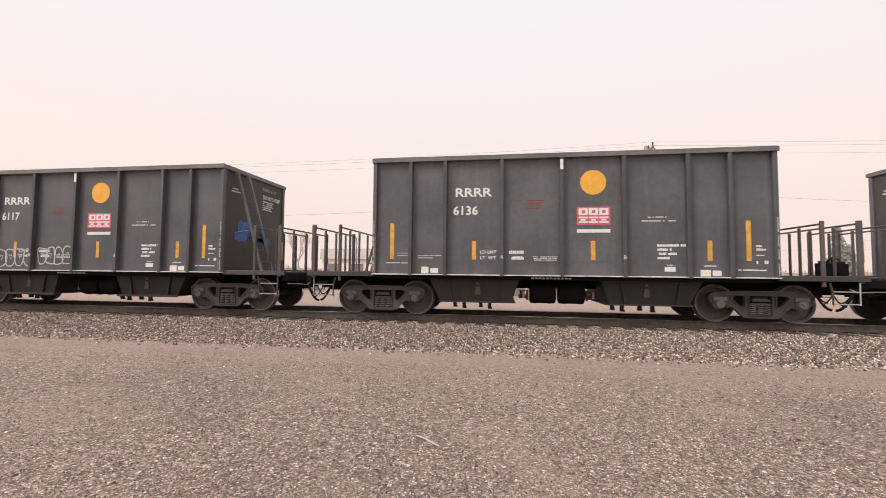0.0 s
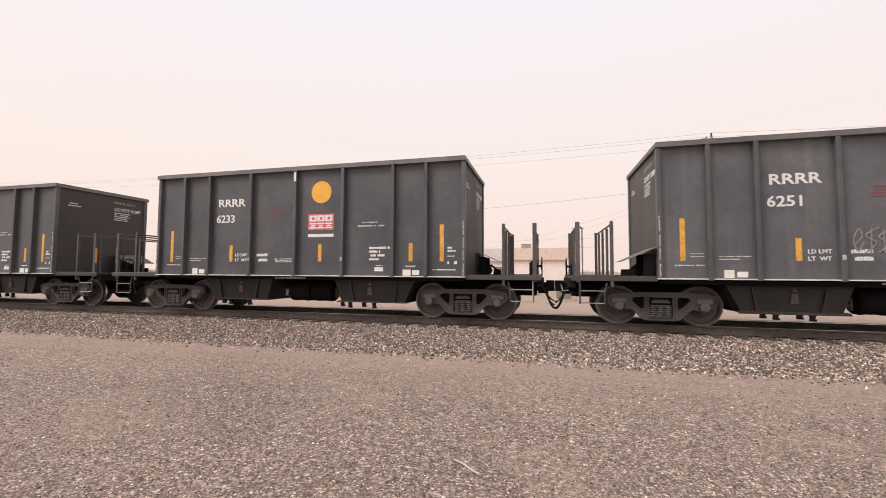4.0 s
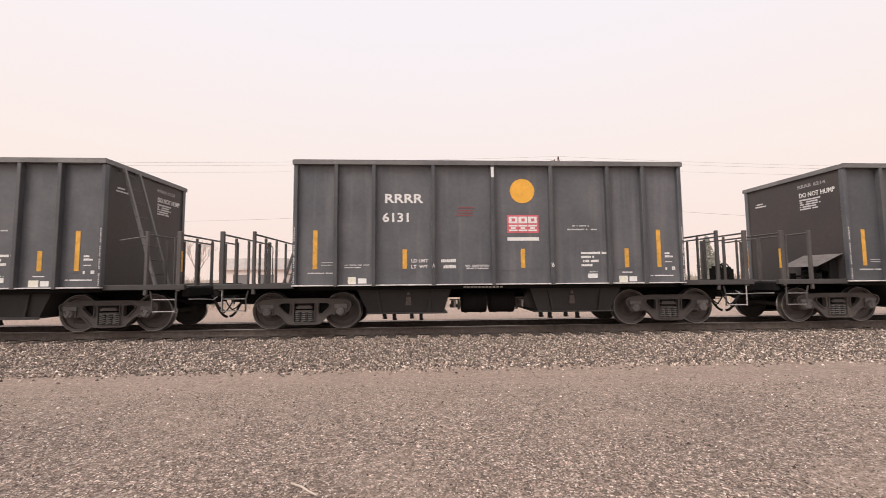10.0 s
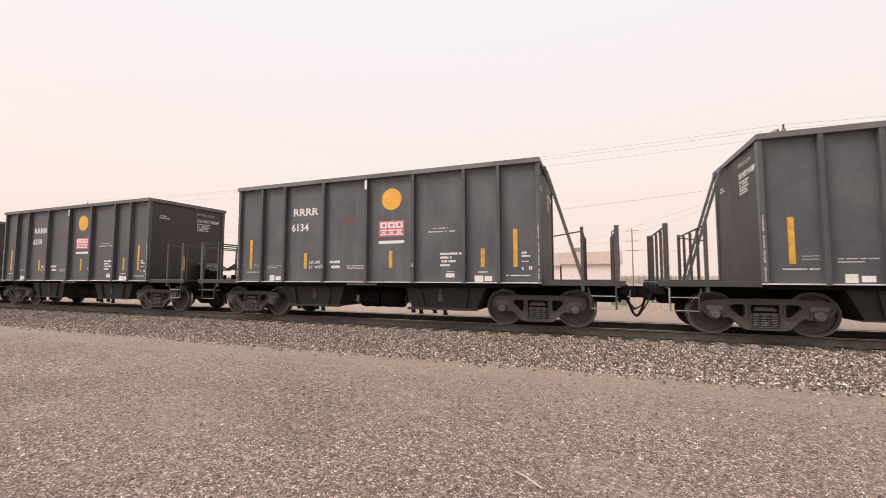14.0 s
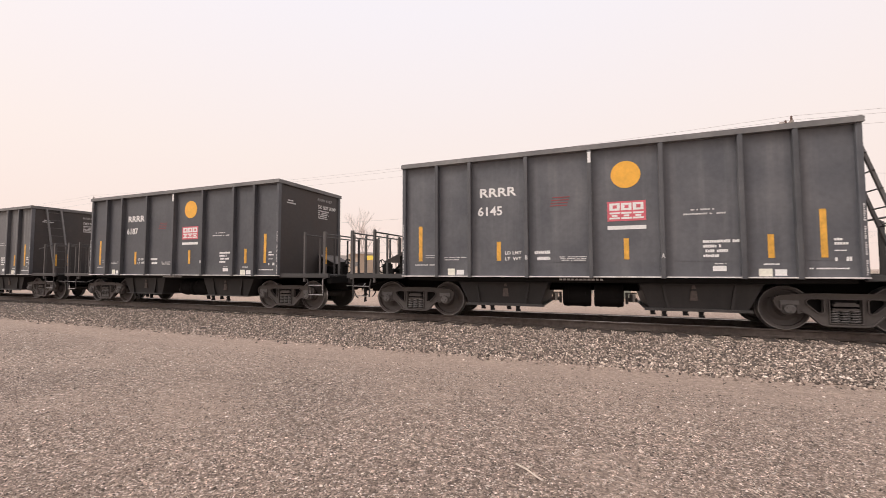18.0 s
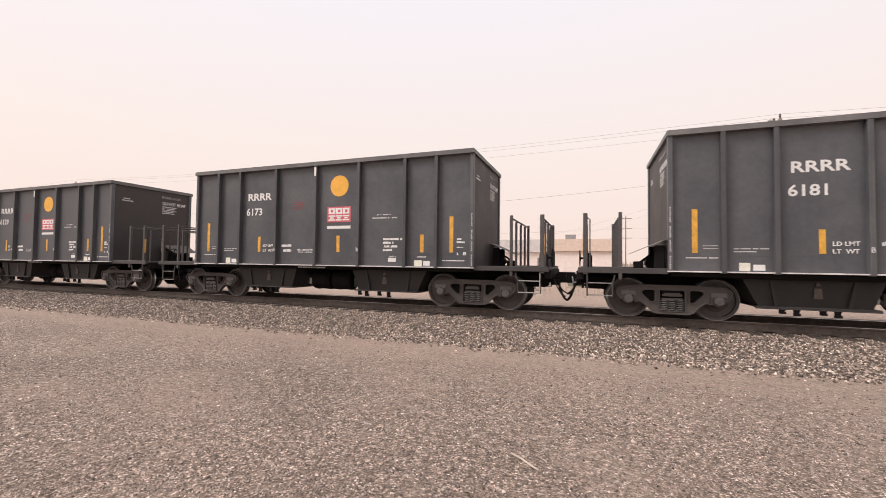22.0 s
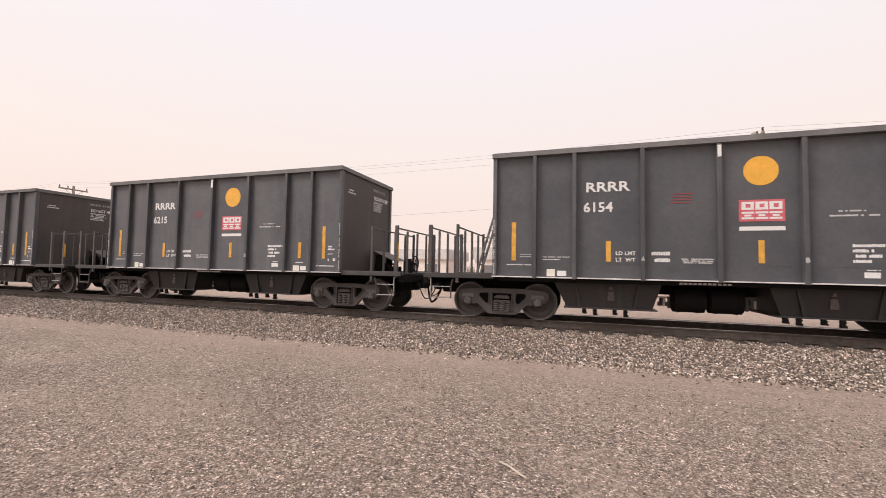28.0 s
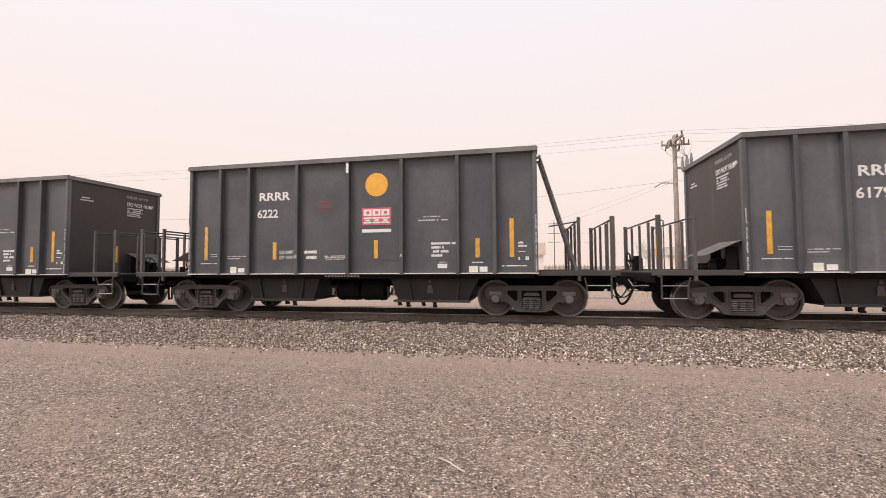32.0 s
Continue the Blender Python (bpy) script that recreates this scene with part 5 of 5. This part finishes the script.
def evergreen(x, y, h, w, seed):
    """Hazy conifer: trunk and a ragged tapering crown of small drooping sprays."""
    rng = np.random.default_rng(seed)
    tree = thing("conifer", None, None, "hazy grey-green conifer with a ragged pointed crown", "tree", "conifers", at=pose(x, y, level(y) - 0.05))
    bm = bmesh.new()
    bmesh.ops.create_cone(bm, cap_ends=True, segments=8, radius1=0.16, radius2=0.03, depth=h * 0.96, matrix=Matrix.Translation((0, 0, h * 0.48)))
    part("trunk", bm, BARK, tree)
    n = 1400
    z = h * (0.10 + 0.90 * rng.random(n) ** 1.2)
    a = rng.uniform(0, 2 * math.pi, n)
    reach = w / 2 * (1 - z / h) ** 0.8 * (0.75 + 0.25 * np.sin(3 * a + z * 2.1)) * np.sqrt(rng.random(n)) + 0.05
    out = np.stack([np.cos(a), np.sin(a), np.zeros(n)], -1)
    side = np.stack([-np.sin(a), np.cos(a), np.zeros(n)], -1)
    p = out * reach[:, None] + np.stack([np.zeros(n), np.zeros(n), z], -1)
    size = rng.uniform(0.14, 0.34, n)[:, None]
    v = np.stack([p - side * size * 0.5 - out * size * 0.4, p + side * size * 0.5 - out * size * 0.4, p + out * size + np.array([0, 0, -0.5]) * size, p + np.array([0, 0, 0.45]) * size], 1)
    f = np.array([(0, 1, 3), (1, 2, 3), (2, 0, 3), (0, 2, 1)])
    me = bpy.data.meshes.new("crown")
    me.from_pydata(v.reshape(-1, 3).tolist(), [], (f[None] + (np.arange(n) * 4)[:, None, None]).reshape(-1, 3).tolist())
    me.materials.append(NEEDLES)
    tagged(part("crown", me, None, tree), kind="stuff")


evergreen(42.5, 57.5, 7.4, 4.0, 61)
evergreen(45.6, 60.0, 5.2, 3.2, 62)


def tufts(name, xs, ys, hs, mat, label, seed):
    """Upright blades in loose tufts, one mesh."""
    rng = np.random.default_rng(seed)
    n = len(xs)
    a = rng.uniform(0, math.pi, n)
    w = 0.006 + 0.05 * hs * rng.random(n)
    lean = rng.normal(0, 0.25, (n, 2)) * hs[:, None]
    z = np.array([level(y) for y in ys])
    p = np.stack([xs, ys, z], -1)
    dx = np.stack([np.cos(a) * w, np.sin(a) * w, 0 * a], -1)
    up = np.stack([lean[:, 0], lean[:, 1], hs], -1)
    v = np.stack([p - dx, p + dx, p + up], 1)
    me = bpy.data.meshes.new(name)
    me.from_pydata(v.reshape(-1, 3).tolist(), [], np.arange(3 * n).reshape(-1, 3).tolist())
    me.materials.append(mat)
    return tagged(new(name, me), label, "dry grass", kind="stuff")


n = 36000
tx = rng.normal(0, 30, n)
cl = np.array([noise.noise((x * 0.35, 0.0, 0.0)) for x in tx])
ty = 19 + 14 * rng.random(n) ** 0.8 + cl * 3
tufts("dry_grass", tx, ty, 0.05 + 0.20 * rng.random(n) * np.clip(cl + 0.75, 0.15, 1.2), DRYGRASS, "dry tan weeds along the dirt strip beyond the track", 8)
n = 26000
tx = rng.uniform(-160, 160, n)
hs = 0.6 + 2.6 * np.clip(np.array([noise.noise((x * 0.06, 3.0, 0.0)) for x in tx]) + 0.45, 0.05, 1.2) * rng.random(n)
tufts("far_scrub", tx, 78 + 30 * rng.random(n), hs, SAGE, "hazy band of far winter scrub and hedges", 9)
bm = bent([(-0.69, 3.08, 0.012), (-0.60, 3.01, 0.02), (-0.53, 2.95, 0.014), (-0.47, 2.91, 0.010)], 0.007, 6)
rod(bm, (-0.60, 3.01, 0.018), (-0.56, 3.06, 0.03), 0.004, 5)
thing("twig", bm, plain("bleached_twig", (0.50, 0.43, 0.36), 0.9), "short bleached twig lying on the gravel", "twig")


# ---- moving train ----
def way(t):
    """Smooth way of the first wagon's middle at t seconds."""
    ts, xs = [a for a, _ in TRAIN], [b for _, b in TRAIN]
    sl = np.gradient(xs, ts)
    i = int(np.clip(np.searchsorted(ts, t) - 1, 0, len(ts) - 2))
    h = ts[i + 1] - ts[i]
    u = (t - ts[i]) / h
    return ((2 * u ** 3 - 3 * u ** 2 + 1) * xs[i] + (u ** 3 - 2 * u ** 2 + u) * h * sl[i] + (3 * u ** 2 - 2 * u ** 3) * xs[i + 1] + (u ** 3 - u ** 2) * h * sl[i + 1])


def motions():
    times = [0.5 * i for i in range(65)]
    for k, car in wagons:
        walk(car, [(t, pose(way(t) - k * PITCH, TRACK, RAIL)) for t in times])
    # all wheels roll alike: one turning for the leading and one for the trailing axle of a truck
    turning = {}
    for k, car in wagons:
        for w in car.children_recursive:
            if not w.name.startswith("wheelset"):
                continue
            u = round(w.matrix_basis.translation.x, 3)
            if u not in turning:
                rows = []
                for i in range(961):
                    a = math.degrees(way(i / FPS) / 0.457)
                    rows.append((i / FPS, Matrix.Translation((u, 0, 0.457)) @ Matrix.Rotation(radians(a % 360), 4, "Y")))
                walk(w, rows)
                turning[u] = w.animation_data.action
            else:
                w.rotation_mode = "QUATERNION"
                w.animation_data_create()
                w.animation_data.action = turning[u]
                w.animation_data.action_slot = turning[u].slots[0]


motions()
